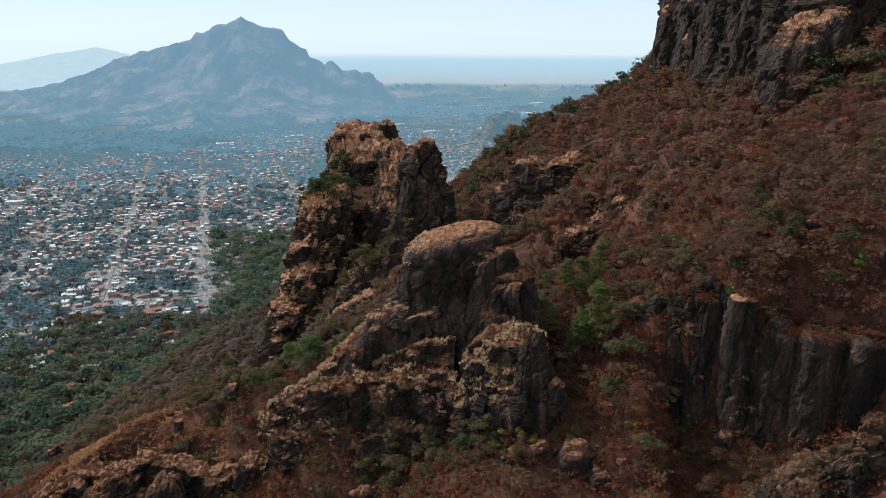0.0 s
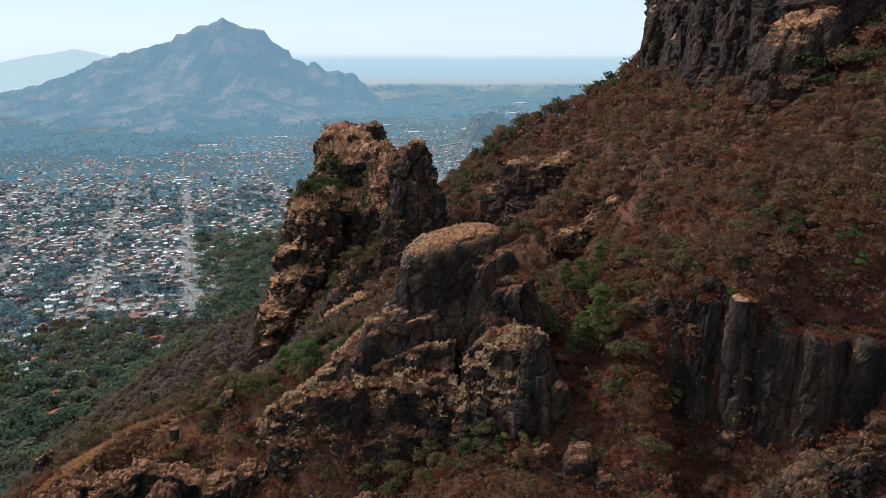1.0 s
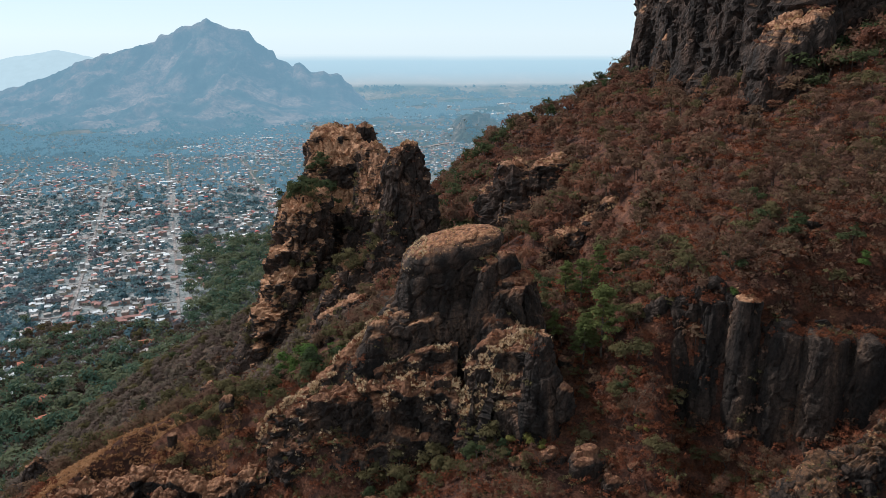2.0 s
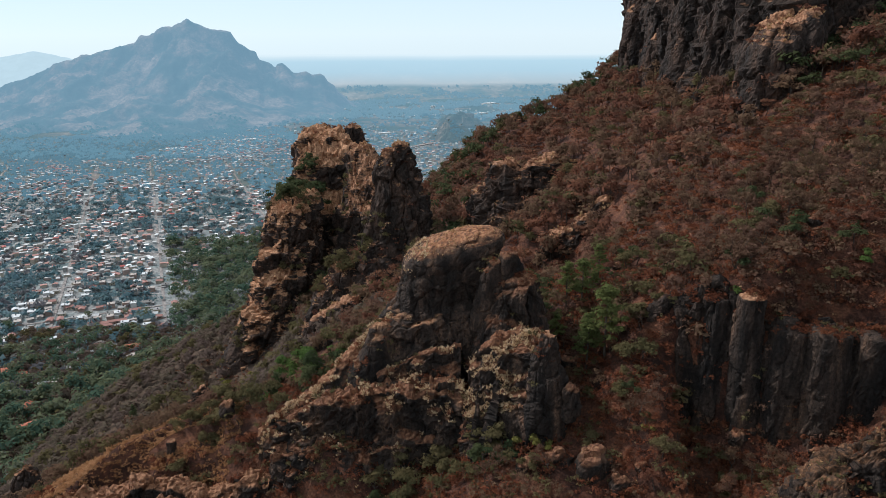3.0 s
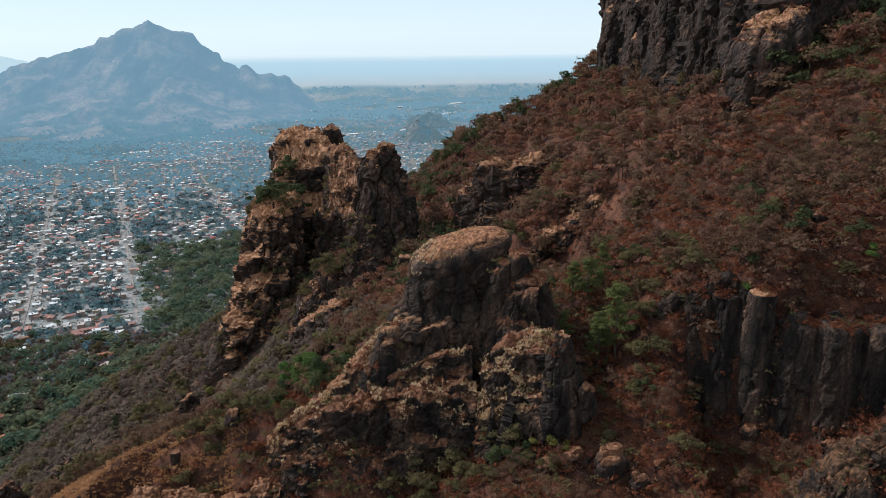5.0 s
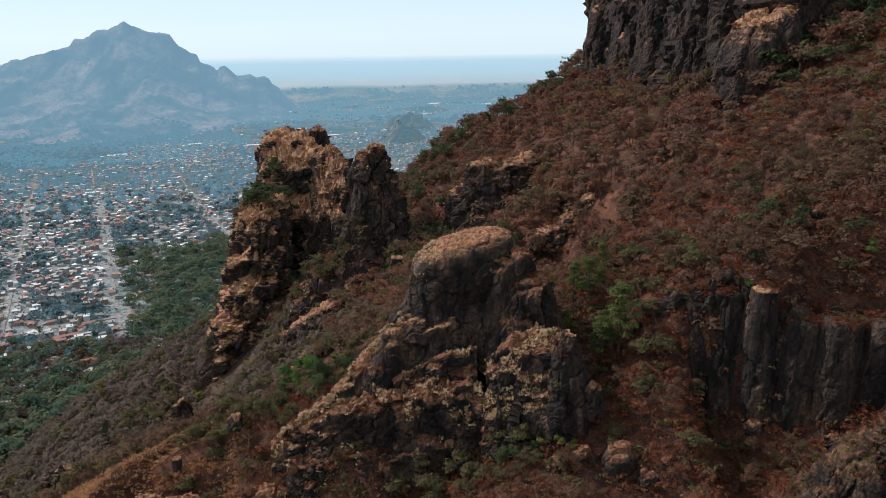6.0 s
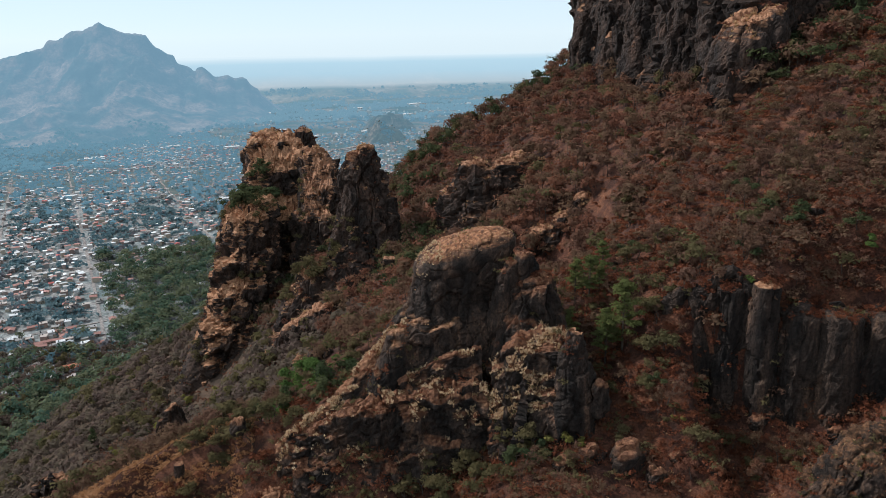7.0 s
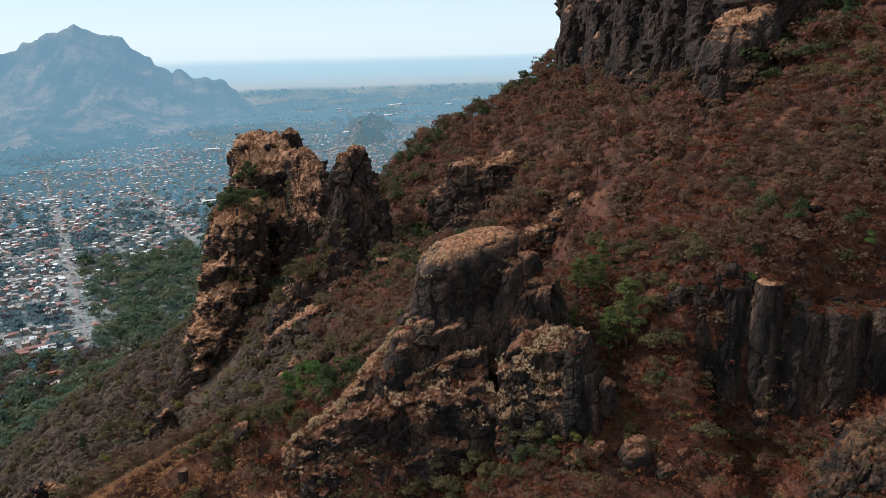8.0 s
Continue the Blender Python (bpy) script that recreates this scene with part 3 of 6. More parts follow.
for q, lb in (((28.4, 155.4, 243.5, 2.6, 2.4, 5.2), "grey egg-shaped boulder leaning on the rock fin"), ((31.5, 146, 232, 4.2, 3.6, 5.6), "rounded brown boulder among dry brush"),
              ((24, 149.5, 232, 3.4, 3.0, 4.0), "weathered boulder under dry orange scrub"), ((-64, 189.5, 226.4, 2.3, 2.0, 2.6), "pale rounded boulder on the dry ridge"),
              ((-38, 226, 228.4, 1.8, 1.5, 3.0), "upright dark boulder before a small hollow"), ((-42, 228, 227, 3.2, 2.6, 4.0), "dark rounded boulder beside a small hollow"),
              ((-20.5, 152.5, 216, 3.2, 2.6, 4.4), "weathered grey boulder in the brush below the ledge"), ((36, 140, 230, 3.0, 2.6, 3.4), "low brown boulder in the gully")):
    boulder(*q, lb)
lump = np.random.default_rng(5)
for _ in range(34):
    bx, by = lump.uniform(-100, 110), lump.uniform(135, 250)
    if bx > 0.6 * by or (-50 < bx < 28 and 158 < by < 205):
        continue
    br = lump.uniform(0.9, 2.4)
    boulder(bx, by, ground_z(bx, by) + 0.2 * br, br * 1.2, br, br * lump.uniform(0.7, 1.1), "weathered brown boulder in the dry brush", "boulders of the slope")
crag("rock_slab", [(234, -22.5, 179.5, 6.4, 4.2, 28), (241, -21.5, 181.2, 6.6, 4.0, 28), (247, -19.6, 183.4, 5.4, 3.6, 28), (251.5, -18.6, 185.6, 3.6, 2.6, 28), (253, -18.4, 186.4, 2.2, 1.8, 28)], "leaning grey slab of bare rock", edge=0.32, amp=0.5, columns=0.1, strata=0.9, rough=0.8, flat=0.2, material=ROCK_BARE)
crag("rock_stump", [(208, -81, 189, 1.7, 1.5, 0), (214, -81, 189, 1.15, 1.1, 0), (216.9, -81, 189, 1.25, 1.15, 0)], "short squat rock stump standing in dry grass", edge=0.25, amp=0.22, columns=0.1, flat=0.6, size=0.6)
bluff("rock_outcrop", [(-122, 169, 196, 10, 8, 8, 8), (-113, 171, 207, 14, 9, 8, 8), (-104, 175, 210, 15, 9, 8, 8), (-94, 179, 205, 9, 7, 6, 8), (-86, 181, 201, 6, 5, 5, 6)], "broken brown rocks along the ridge edge", edge=0.45, amp=1.5, columns=0.2, strata=0.4, rough=1.3, ease=0.4, material=ROCK_GRASSY)
bluff("rock_outcrop", [(-127, 347, 138, 8, 6, 6, 6), (-123, 346, 149, 13, 6, 6, 6), (-119.6, 345, 155, 15, 7, 6, 6), (-116, 345, 156.5, 15, 7, 6, 6), (-113, 345, 148, 11, 6, 6, 6), (-107, 346, 141, 6, 5, 6, 6)], "knobbly brown rocks standing out of the woods", edge=0.5, amp=1.2, columns=0.25, strata=0.5, ease=0.3, material=ROCK_FAR)
crag("rock_outcrop", [(196, -78, 163, 6, 5, 0), (208, -76.5, 164, 4.6, 4, 0), (212.5, -76, 165, 3, 2.6, 0)], "blocky grey rock in dry scrub", edge=0.38, amp=0.7)
bluff("rock_outcrop", [(-195, 334, 104, 10, 7, 8, 9), (-188, 336, 117, 16, 8, 8, 9), (-184, 339, 125.5, 18, 9, 8, 9), (-177, 341, 129.5, 20, 9, 8, 9), (-172, 342, 124, 16, 8, 8, 9), (-165, 344, 121, 12, 8, 8, 9), (-157, 346, 114, 8, 7, 8, 9)], "brown crags on the lower shoulder of the ridge", edge=0.6, amp=1.5, columns=0.3, strata=0.4, size=1.2, ease=0.2, material=ROCK_FAR)
bluff("rock_outcrop", [(-214, 330, 106, 8, 6, 6, 7), (-209, 330, 118, 13, 7, 6, 7), (-204, 330, 124.5, 15, 8, 6, 7), (-199, 330, 119, 12, 7, 6, 7), (-194, 331, 110, 8, 6, 6, 7)], "low brown crag at the edge of the woods", edge=0.6, amp=1.4, columns=0.3, strata=0.3, size=1.2, ease=0.3, material=ROCK_FAR)

broken = massif("broken_rocks", -80, 176, "dark broken rocks below dry grass on the ridge front")
bluff("west_block", [(-104, 169, 202, 10, 7, 6, 7), (-96, 173, 211, 14, 8, 5, 7), (-89, 176, 213.5, 16, 9, 4, 7), (-83, 178, 213, 17, 9, 4, 7)], "", edge=0.42, amp=1.15, columns=0.12, strata=0.7, rough=1.2, ease=0.35, material=ROCK_GRASSY, parent=broken)
bluff("east_block", [(-82, 177.5, 213, 17, 9, 4, 7), (-76, 178, 212, 17, 9, 5, 7), (-69, 175, 210, 17, 9, 6, 6), (-62, 174, 213, 18, 9, 6, 6), (-56, 174, 215.5, 17, 8, 6, 6), (-50, 174, 214, 12, 7, 6, 6)], "", edge=0.42, amp=1.1, columns=0.12, strata=0.8, rough=1.2, ease=0.45, material=ROCK_GRASSY, parent=broken)

# the cliff with columns
cliff = massif("columned_cliff", 80, 158, "dark brown cliff of upright rock columns", "cliff")
bluff("cliff_face", [(50, 183, 255, 12, 7, 6, 8), (57, 175, 263, 30, 8, 6, 8), (64, 170, 268, 38, 8, 6, 8), (68.6, 168, 271.5, 48, 8, 6, 8), (73, 166, 268, 48, 8, 6, 8), (77, 161, 262, 44, 8, 6, 8), (81, 157.5, 264.5, 44, 8, 6, 8), (85, 156, 260.5, 42, 8, 5, 8), (89, 153.5, 264.5, 42, 8, 5, 8), (94, 152, 261.5, 42, 8, 5, 8), (99, 149, 266, 42, 8, 5, 8), (105, 148, 263, 43, 8, 5, 8), (111, 144, 269, 43, 8, 5, 8), (118, 142, 267, 44, 8, 5, 8), (135, 133, 280, 46, 8, 5, 8)],
      "", edge=0.6, amp=1.4, columns=1.1, strata=0.1, rough=0.95, parent=cliff, material=ROCK_DARK, ease=0.35)
for x, y, top, r, foot, lb in ((72.6, 159, 268.6, 3.5, 216, "tall free rock pillar with a grassy crown"), (66.5, 165.5, 266, 3.4, 228, ""), (61, 170, 262, 3.4, 230, ""), (80.5, 155, 261, 4.2, 214, ""), (88.5, 151, 262, 5.0, 214, ""), (98, 147.5, 262.5, 4.6, 218, ""), (107, 144, 265, 4.6, 222, "")):
    crag("column", [(foot, x, y - 4, r * 1.7, r * 1.5, 0), (foot + 0.4 * (top - foot), x, y - 2, r * 1.35, r * 1.2, 0), (foot + 0.75 * (top - foot), x, y - 0.4, r * 1.06, r * 1.02, 0), (top, x, y, r * 0.95, r * 0.92, 0)],
         lb, edge=0.55, amp=0.55, columns=0.9, strata=0.08, rough=0.9, flat=0.35, parent=cliff, material=ROCK_BARE if lb else ROCK_DARK)
near = massif("rock_shelf", 80, 120, "near brown rock shelf with dry grass and moss")
bluff("outer_shelf", [(56, 119, 226, 16, 8, 10, 9), (63, 118, 240, 24, 9, 14, 12), (70, 119, 247, 28, 10, 16, 12), (77, 120, 252, 30, 10, 18, 12)], "", edge=0.4, amp=1.25, columns=0.15, strata=0.6, rough=1.1, parent=near, material=ROCK_MOSSY, ease=0.4)
bluff("inner_shelf", [(73, 119, 247, 24, 9, 14, 10), (80, 120, 256, 30, 10, 18, 12), (88, 119, 258.5, 30, 10, 18, 12), (104, 116, 264, 30, 10, 18, 12)], "", edge=0.4, amp=1.35, columns=0.15, strata=0.6, rough=1.1, parent=near, material=ROCK_MOSSY, ease=0.4)

# ---------------------------------------------------------------- the towers, the crags of the slope and the high wall
tower = massif("rock_tower", -80, 535, "towering reddish rock tower with dry grass on its ledges", "rock tower")
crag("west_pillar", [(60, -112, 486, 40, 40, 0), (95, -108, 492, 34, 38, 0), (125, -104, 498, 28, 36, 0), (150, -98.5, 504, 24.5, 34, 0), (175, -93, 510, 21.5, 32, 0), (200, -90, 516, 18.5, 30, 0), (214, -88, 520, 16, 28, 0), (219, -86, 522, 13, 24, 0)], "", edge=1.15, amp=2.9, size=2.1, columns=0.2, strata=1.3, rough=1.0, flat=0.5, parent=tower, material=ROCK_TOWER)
crag("foot_buttress", [(70, -140, 470, 20, 22, 0), (105, -131, 476, 13, 18, 0), (125, -126, 482, 9, 14, 0), (136, -122, 486, 5, 9, 0)], "bare red buttress at the tower's foot", edge=1.1, amp=1.4, size=1.9, columns=0.5, strata=0.4, rough=0.7, parent=tower, material=ROCK_RED)
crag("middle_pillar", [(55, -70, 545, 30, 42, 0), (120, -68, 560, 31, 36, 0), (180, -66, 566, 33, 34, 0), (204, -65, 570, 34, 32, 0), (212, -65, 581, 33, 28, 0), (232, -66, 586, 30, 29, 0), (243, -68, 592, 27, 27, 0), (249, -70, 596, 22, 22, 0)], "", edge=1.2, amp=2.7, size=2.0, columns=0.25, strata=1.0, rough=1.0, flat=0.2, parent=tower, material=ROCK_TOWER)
crag("east_pillar", [(90, -44, 520, 26, 38, 0), (160, -43, 526, 23, 34, 0), (205, -42, 540, 20, 28, 0), (225, -41, 552, 17, 22, 0), (237, -40.5, 562, 13.5, 16, 0), (243, -40, 567, 9, 11, 0)], "", edge=1.2, amp=2.5, size=2.1, columns=0.3, strata=1.0, rough=1.0, parent=tower, material=ROCK_FAR)
crag("summit_horn", [(236, -52, 598, 14, 14, 0), (249, -50.5, 598, 9.5, 9.5, 0), (257, -50, 598, 7, 7, 0)], "", edge=0.9, amp=1.3, size=1.4, parent=tower, material=ROCK_FAR)
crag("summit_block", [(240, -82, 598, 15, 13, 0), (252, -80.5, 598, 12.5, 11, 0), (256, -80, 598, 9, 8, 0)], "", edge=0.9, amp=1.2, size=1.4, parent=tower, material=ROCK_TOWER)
second = massif("rock_tower", -15, 412, "dark slender rock tower with a grassy tip", "rock tower")
crag("main_wall", [(155, -26, 402, 38, 26, 0), (185, -20, 405, 29, 24, 0), (205, -14, 408, 22, 20, 0), (225, -13, 411, 18, 18, 0), (240, -13.5, 413, 16.0, 16, 0), (258, -15, 415, 12, 12, 0), (266, -13.5, 415, 8, 8, 0), (269, -12.5, 415, 5, 5, 0)],
     "", edge=0.95, amp=2.0, size=1.8, columns=0.5, strata=0.7, rough=1.0, material=ROCK_FAR, parent=second)
crag("side_rib", [(160, -60, 396, 15, 14, 0), (186, -52, 399, 10, 10, 0), (200, -46, 402, 6, 7, 0)], "", edge=0.8, amp=1.5, size=1.3, columns=0.4, strata=0.8, material=ROCK_FAR, parent=second)
crag("rock_pinnacle", [(190, -6, 369, 6, 6, 0), (206, -5, 370, 4, 4, 0), (217, -4.5, 370, 3.6, 3.6, 0)], "small stubby rock pinnacle on the slope", "rock", edge=0.6, amp=0.9, material=ROCK_FAR, flat=0.4)
wooded_crag = massif("rock_crag", 50, 386, "dark broken crag in the wooded slope")
bluff("west_face", [(24, 398, 236, 26, 14, 8, 14), (33, 391, 252, 44, 22, 8, 16), (40, 389, 261, 56, 28, 10, 18), (47, 386, 266, 60, 30, 10, 18), (53, 386, 262, 56, 26, 10, 18)], "", edge=0.7, amp=2.3, size=1.5, columns=0.25, strata=0.45, material=ROCK_FAR, ease=0.75, parent=wooded_crag)
bluff("east_face", [(50, 385, 260, 54, 26, 10, 18), (57, 383, 263, 54, 26, 10, 18), (65, 381, 266, 46, 22, 10, 18), (73, 381, 266, 34, 18, 8, 16), (81, 379, 266, 22, 14, 8, 14), (90, 380, 264, 8, 8, 6, 12)], "", edge=0.7, amp=2.2, size=1.4, columns=0.25, strata=0.45, material=ROCK_FAR, ease=0.75, parent=wooded_crag)
bluff("rock_crag", [(47, 304, 238, 10, 6, 6, 8), (53, 303, 247, 17, 8, 6, 8), (61, 303, 251, 18, 9, 6, 8), (69, 302, 255, 15, 8, 5, 8), (76, 302, 261, 10, 7, 5, 8), (81, 302, 260, 5, 5, 5, 8)], "tan rock crag breaking out of the slope", "rock", edge=0.6, amp=1.3, columns=0.5, material=ROCK_FAR)
bluff("rock_crag", [(-70, 380, 168, 8, 6, 6, 8), (-58, 376, 182, 16, 8, 6, 8), (-46, 372, 192, 18, 8, 6, 8), (-34, 372, 198, 12, 8, 6, 8), (-24, 374, 200, 6, 6, 6, 8)], "brown crags below the slender tower", "rock", edge=0.8, amp=1.7, size=1.3, columns=0.6, material=ROCK_FAR)
bluff("rock_crag", [(-62, 318, 176, 6, 5, 6, 7), (-52, 314, 190, 12, 6, 6, 7), (-42, 312, 196, 12, 6, 6, 7), (-33, 313, 198, 7, 5, 6, 7)], "half-buried crag in the brown slope", "rock", edge=0.7, amp=1.4, columns=0.5, material=ROCK_FAR)
crag("rock_knoll", [(246, 72, 540, 12, 12, 0), (262, 74, 541, 8, 8, 0), (270, 75, 541, 5, 5, 0)], "rocky knoll on the ridge line", "rock", edge=0.9, amp=1.6, size=1.4, material=ROCK_FAR)
crag("rock_knoll", [(0, 150, 2260, 82, 72, 0), (34, 152, 2262, 50, 44, 0), (56, 147, 2264, 33, 28, 0), (68, 143, 2266, 18, 16, 0)], "wooded rock knoll standing up from the plain, blue with painted haze", "hill", edge=5.0, amp=7.0, size=6.0, columns=0.3, strata=0.2, flat=0.1, material=PLAIN_MID)
wall = massif("high_cliff", 165, 450, "high dark cliff wall with dry grass ledges", "cliff")
bluff("cliff_face", [(190, 578, 350, 66, 8, 10, 20), (163, 549, 366, 78, 10, 10, 30), (157, 522, 380, 86, 11, 10, 30), (160, 470, 386, 88, 10, 10, 30), (154, 430, 388, 90, 11, 10, 30), (158, 400, 388, 90, 10, 10, 30), (150, 372, 390, 94, 11, 10, 30), (152, 345, 388, 88, 10, 10, 30), (146, 320, 388, 86, 10, 10, 30), (154, 303, 384, 78, 10, 10, 26), (178, 298, 386, 70, 10, 10, 24), (230, 292, 396, 66, 10, 10, 24)],
      "", edge=1.25, amp=3.8, size=3.2, columns=0.3, strata=0.8, rough=0.9, parent=wall, material=ROCK_WALL)
for x, y, top, r in ((152, 505, 372, 12), (150, 452, 374, 11), (147, 408, 372, 10), (143, 352, 366, 9)):
    crag("buttress", [(292, x, y, r * 1.3, r * 1.4, 0), (320, x + 2, y, r * 1.1, r * 1.2, 0), (350, x + 4, y, r, r * 1.1, 0), (top, x + 6, y, r * 0.8, r * 0.9, 0)], "", edge=1.1, amp=1.9, size=2.2, columns=1.0, strata=0.3, rough=0.8, parent=wall, material=ROCK_WALL)
crag("grassy_buttress", [(284, 139, 288, 17, 16, 15), (308, 139, 288, 14.5, 14, 15), (329, 140, 289, 13.5, 12, 15), (336, 142, 291, 11.5, 10, 15)], "jutting buttress with a dry grass shelf", edge=0.9, amp=1.7, size=2.0, columns=0.9, strata=0.2, rough=0.9, parent=wall, material=ROCK_FAR, flat=0.75, tilt=(0.3, 0.1))
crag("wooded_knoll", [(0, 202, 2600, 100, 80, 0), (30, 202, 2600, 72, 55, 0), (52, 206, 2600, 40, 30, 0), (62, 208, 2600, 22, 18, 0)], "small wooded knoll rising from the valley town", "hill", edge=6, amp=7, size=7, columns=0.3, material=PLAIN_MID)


# ---------------------------------------------------------------- plants
def leaf_mat(name, cols, own, share=0.3):
    """Leaves that vary from plant to plant (own: by the object, else by the plant's tint) and from leaf to leaf."""
    m = bpy.data.materials.new(name)
    m.use_nodes = True
    nt = m.node_tree
    nt.nodes.clear()
    out = nt.nodes.new("ShaderNodeOutputMaterial")
    geo = nt.nodes.new("ShaderNodeNewGeometry")
    if own:
        src = nt.nodes.new("ShaderNodeObjectInfo").outputs["Random"]
    else:
        at = nt.nodes.new("ShaderNodeAttribute")
        at.attribute_name = "tint"
        src = at.outputs["Fac"]
    a = nt.nodes.new("ShaderNodeMath")
    a.operation = "MULTIPLY"
    a.inputs[1].default_value = 1 - share
    nt.links.new(src, a.inputs[0])
    b = nt.nodes.new("ShaderNodeMath")
    b.operation = "MULTIPLY_ADD"
    b.inputs[1].default_value = share
    nt.links.new(geo.outputs["Random Per Island"], b.inputs[0])
    nt.links.new(a.outputs[0], b.inputs[2])
    ramp = nt.nodes.new("ShaderNodeValToRGB")
    while len(ramp.color_ramp.elements) < len(cols):
        ramp.color_ramp.elements.new(0.5)
    for k, (e, col) in enumerate(zip(ramp.color_ramp.elements, cols)):
        e.position, e.color = k / (len(cols) - 1), (*col, 1)
    nt.links.new(b.outputs[0], ramp.inputs[0])
    dif = nt.nodes.new("ShaderNodeBsdfDiffuse")
    tra = nt.nodes.new("ShaderNodeBsdfTranslucent")
    mix = nt.nodes.new("ShaderNodeMixShader")
    mix.inputs[0].default_value = 0.45
    nt.links.new(ramp.outputs[0], dif.inputs[0])
    nt.links.new(ramp.outputs[0], tra.inputs[0])
    nt.links.new(dif.outputs[0], mix.inputs[1])
    nt.links.new(tra.outputs[0], mix.inputs[2])
    nt.links.new(mix.outputs[0], out.inputs[0])
    return m


BROWN = [(0.112, 0.055, 0.041), (0.165, 0.074, 0.050), (0.208, 0.094, 0.058), (0.158, 0.096, 0.062)]
GREYB = [(0.118, 0.065, 0.047), (0.155, 0.086, 0.060), (0.138, 0.088, 0.055), (0.180, 0.104, 0.068)]
OLIVE = [(0.080, 0.070, 0.034), (0.108, 0.090, 0.044), (0.138, 0.108, 0.054), (0.096, 0.088, 0.040)]
GREEN = [(0.044, 0.060, 0.030), (0.058, 0.072, 0.034), (0.080, 0.086, 0.040), (0.054, 0.066, 0.036)]
RUST = [(0.090, 0.035, 0.022), (0.145, 0.052, 0.030), (0.208, 0.077, 0.041), (0.150, 0.071, 0.041)]
PINE = [(0.082, 0.096, 0.035), (0.108, 0.121, 0.043), (0.132, 0.139, 0.051)]
LIME = [(0.130, 0.120, 0.036), (0.175, 0.158, 0.045), (0.205, 0.178, 0.060)]
FRESH = [(0.062, 0.100, 0.030), (0.084, 0.128, 0.038), (0.112, 0.150, 0.044)]
MAUVE = [(0.118, 0.084, 0.072), (0.148, 0.104, 0.086), (0.140, 0.112, 0.080), (0.165, 0.118, 0.094)]
STRAW = [(0.30, 0.165, 0.08), (0.44, 0.27, 0.14), (0.55, 0.38, 0.22), (0.48, 0.28, 0.14)]
LEAF = {(k, own): leaf_mat(f"{k}_leaves{'' if own else '_massed'}", c, own, 0.35) for k, c in (("brown", BROWN), ("grey", GREYB), ("olive", OLIVE), ("green", GREEN), ("straw", STRAW), ("fresh", FRESH), ("mauve", MAUVE), ("rust", RUST), ("pine", PINE), ("lime", LIME)) for own in (True, False)}
BARK = mat("bark", [(0.3, (0.035, 0.026, 0.020)), (0.6, (0.085, 0.064, 0.050))], 0.3, 0.95, 0.5)
CREAM = [(0.40, 0.265, 0.15), (0.55, 0.39, 0.24), (0.68, 0.53, 0.36), (0.48, 0.30, 0.165)]
AMBER = [(0.25, 0.120, 0.058), (0.35, 0.178, 0.086), (0.45, 0.25, 0.128), (0.30, 0.142, 0.068)]
LEAF[("amber", False)] = leaf_mat("amber_leaves_massed", AMBER, False, 0.35)
LEAF[("cream", False)] = leaf_mat("cream_leaves_massed", CREAM, False, 0.35)
rng = np.random.default_rng(11)


def leaf_cloud(n, lobes, size, r, flat=0.6, twigs=0.0):
    """n small three-cornered leaf sprays spread through rounded lobes (x, y, z, radius, height), thick at their skin. twigs: the share that are thin bare twigs instead."""
    lob = np.array(lobes, float)
    w = lob[:, 3] ** 2
    which = r.choice(len(lob), n, p=w / w.sum())
    d = r.normal(size=(n, 3))
    d /= np.linalg.norm(d, axis=1, keepdims=True)
    d[:, 2] = np.abs(d[:, 2]) * 1.0 - 0.35 * r.random(n)
    rad = r.random(n) ** 0.3
    L = lob[which]
    P = L[:, :3] + d * rad[:, None] * np.stack([L[:, 3], L[:, 3], L[:, 4]], -1) * (0.8 + 0.4 * r.random((n, 1)))
    nrm = d * 1.3 + r.normal(size=(n, 3)) * 0.35 + np.array([0, 0, flat])
    nrm /= np.linalg.norm(nrm, axis=1, keepdims=True)
    t = np.cross(nrm, r.normal(size=(n, 3)))
    t /= np.linalg.norm(t, axis=1, keepdims=True)
    b = np.cross(nrm, t)
    s = size * (0.5 + r.random((n, 1)))
    q = 0.45 + 0.5 * r.random((n, 1))
    V = np.stack([P - t * s - b * s * q * 0.6, P + t * s * (0.7 + 0.6 * r.random((n, 1))), P + b * s * (0.6 + q)], 1)
    m = int(n * twigs)
    if m:
        way = d[:m] + r.normal(size=(m, 3)) * 0.45 + np.array([0, 0, 0.45])
        way /= np.linalg.norm(way, axis=1, keepdims=True)
        k = s[:m] * 1.9
        V[:m] = np.stack([P[:m] - way * k - t[:m] * k * 0.11, P[:m] - way * k * 0.8 + t[:m] * k * 0.12, P[:m] + way * k], 1)
    return V.reshape(-1, 3), np.arange(3 * n).reshape(n, 3)


def limb(a, b, r0, r1, sides=5):
    a, b = np.array(a, float), np.array(b, float)
    d = (b - a) / max(np.linalg.norm(b - a), 1e-6)
    t = np.cross(d, [0.3, 0.9, 0.1])
    t /= np.linalg.norm(t)
    u = np.cross(d, t)
    k = np.arange(sides) * 2 * math.pi / sides
    ring = np.cos(k)[:, None] * t + np.sin(k)[:, None] * u
    return np.concatenate([a + ring * r0, b + ring * r1]), np.stack([np.arange(sides), (np.arange(sides) + 1) % sides, (np.arange(sides) + 1) % sides + sides, np.arange(sides) + sides], -1)


def joined(pieces):
    vs, fs, n = [], [], 0
    for v, f in pieces:
        vs.append(v)
        fs.append(f + n)
        n += len(v)
    return np.concatenate(vs), np.concatenate(fs)


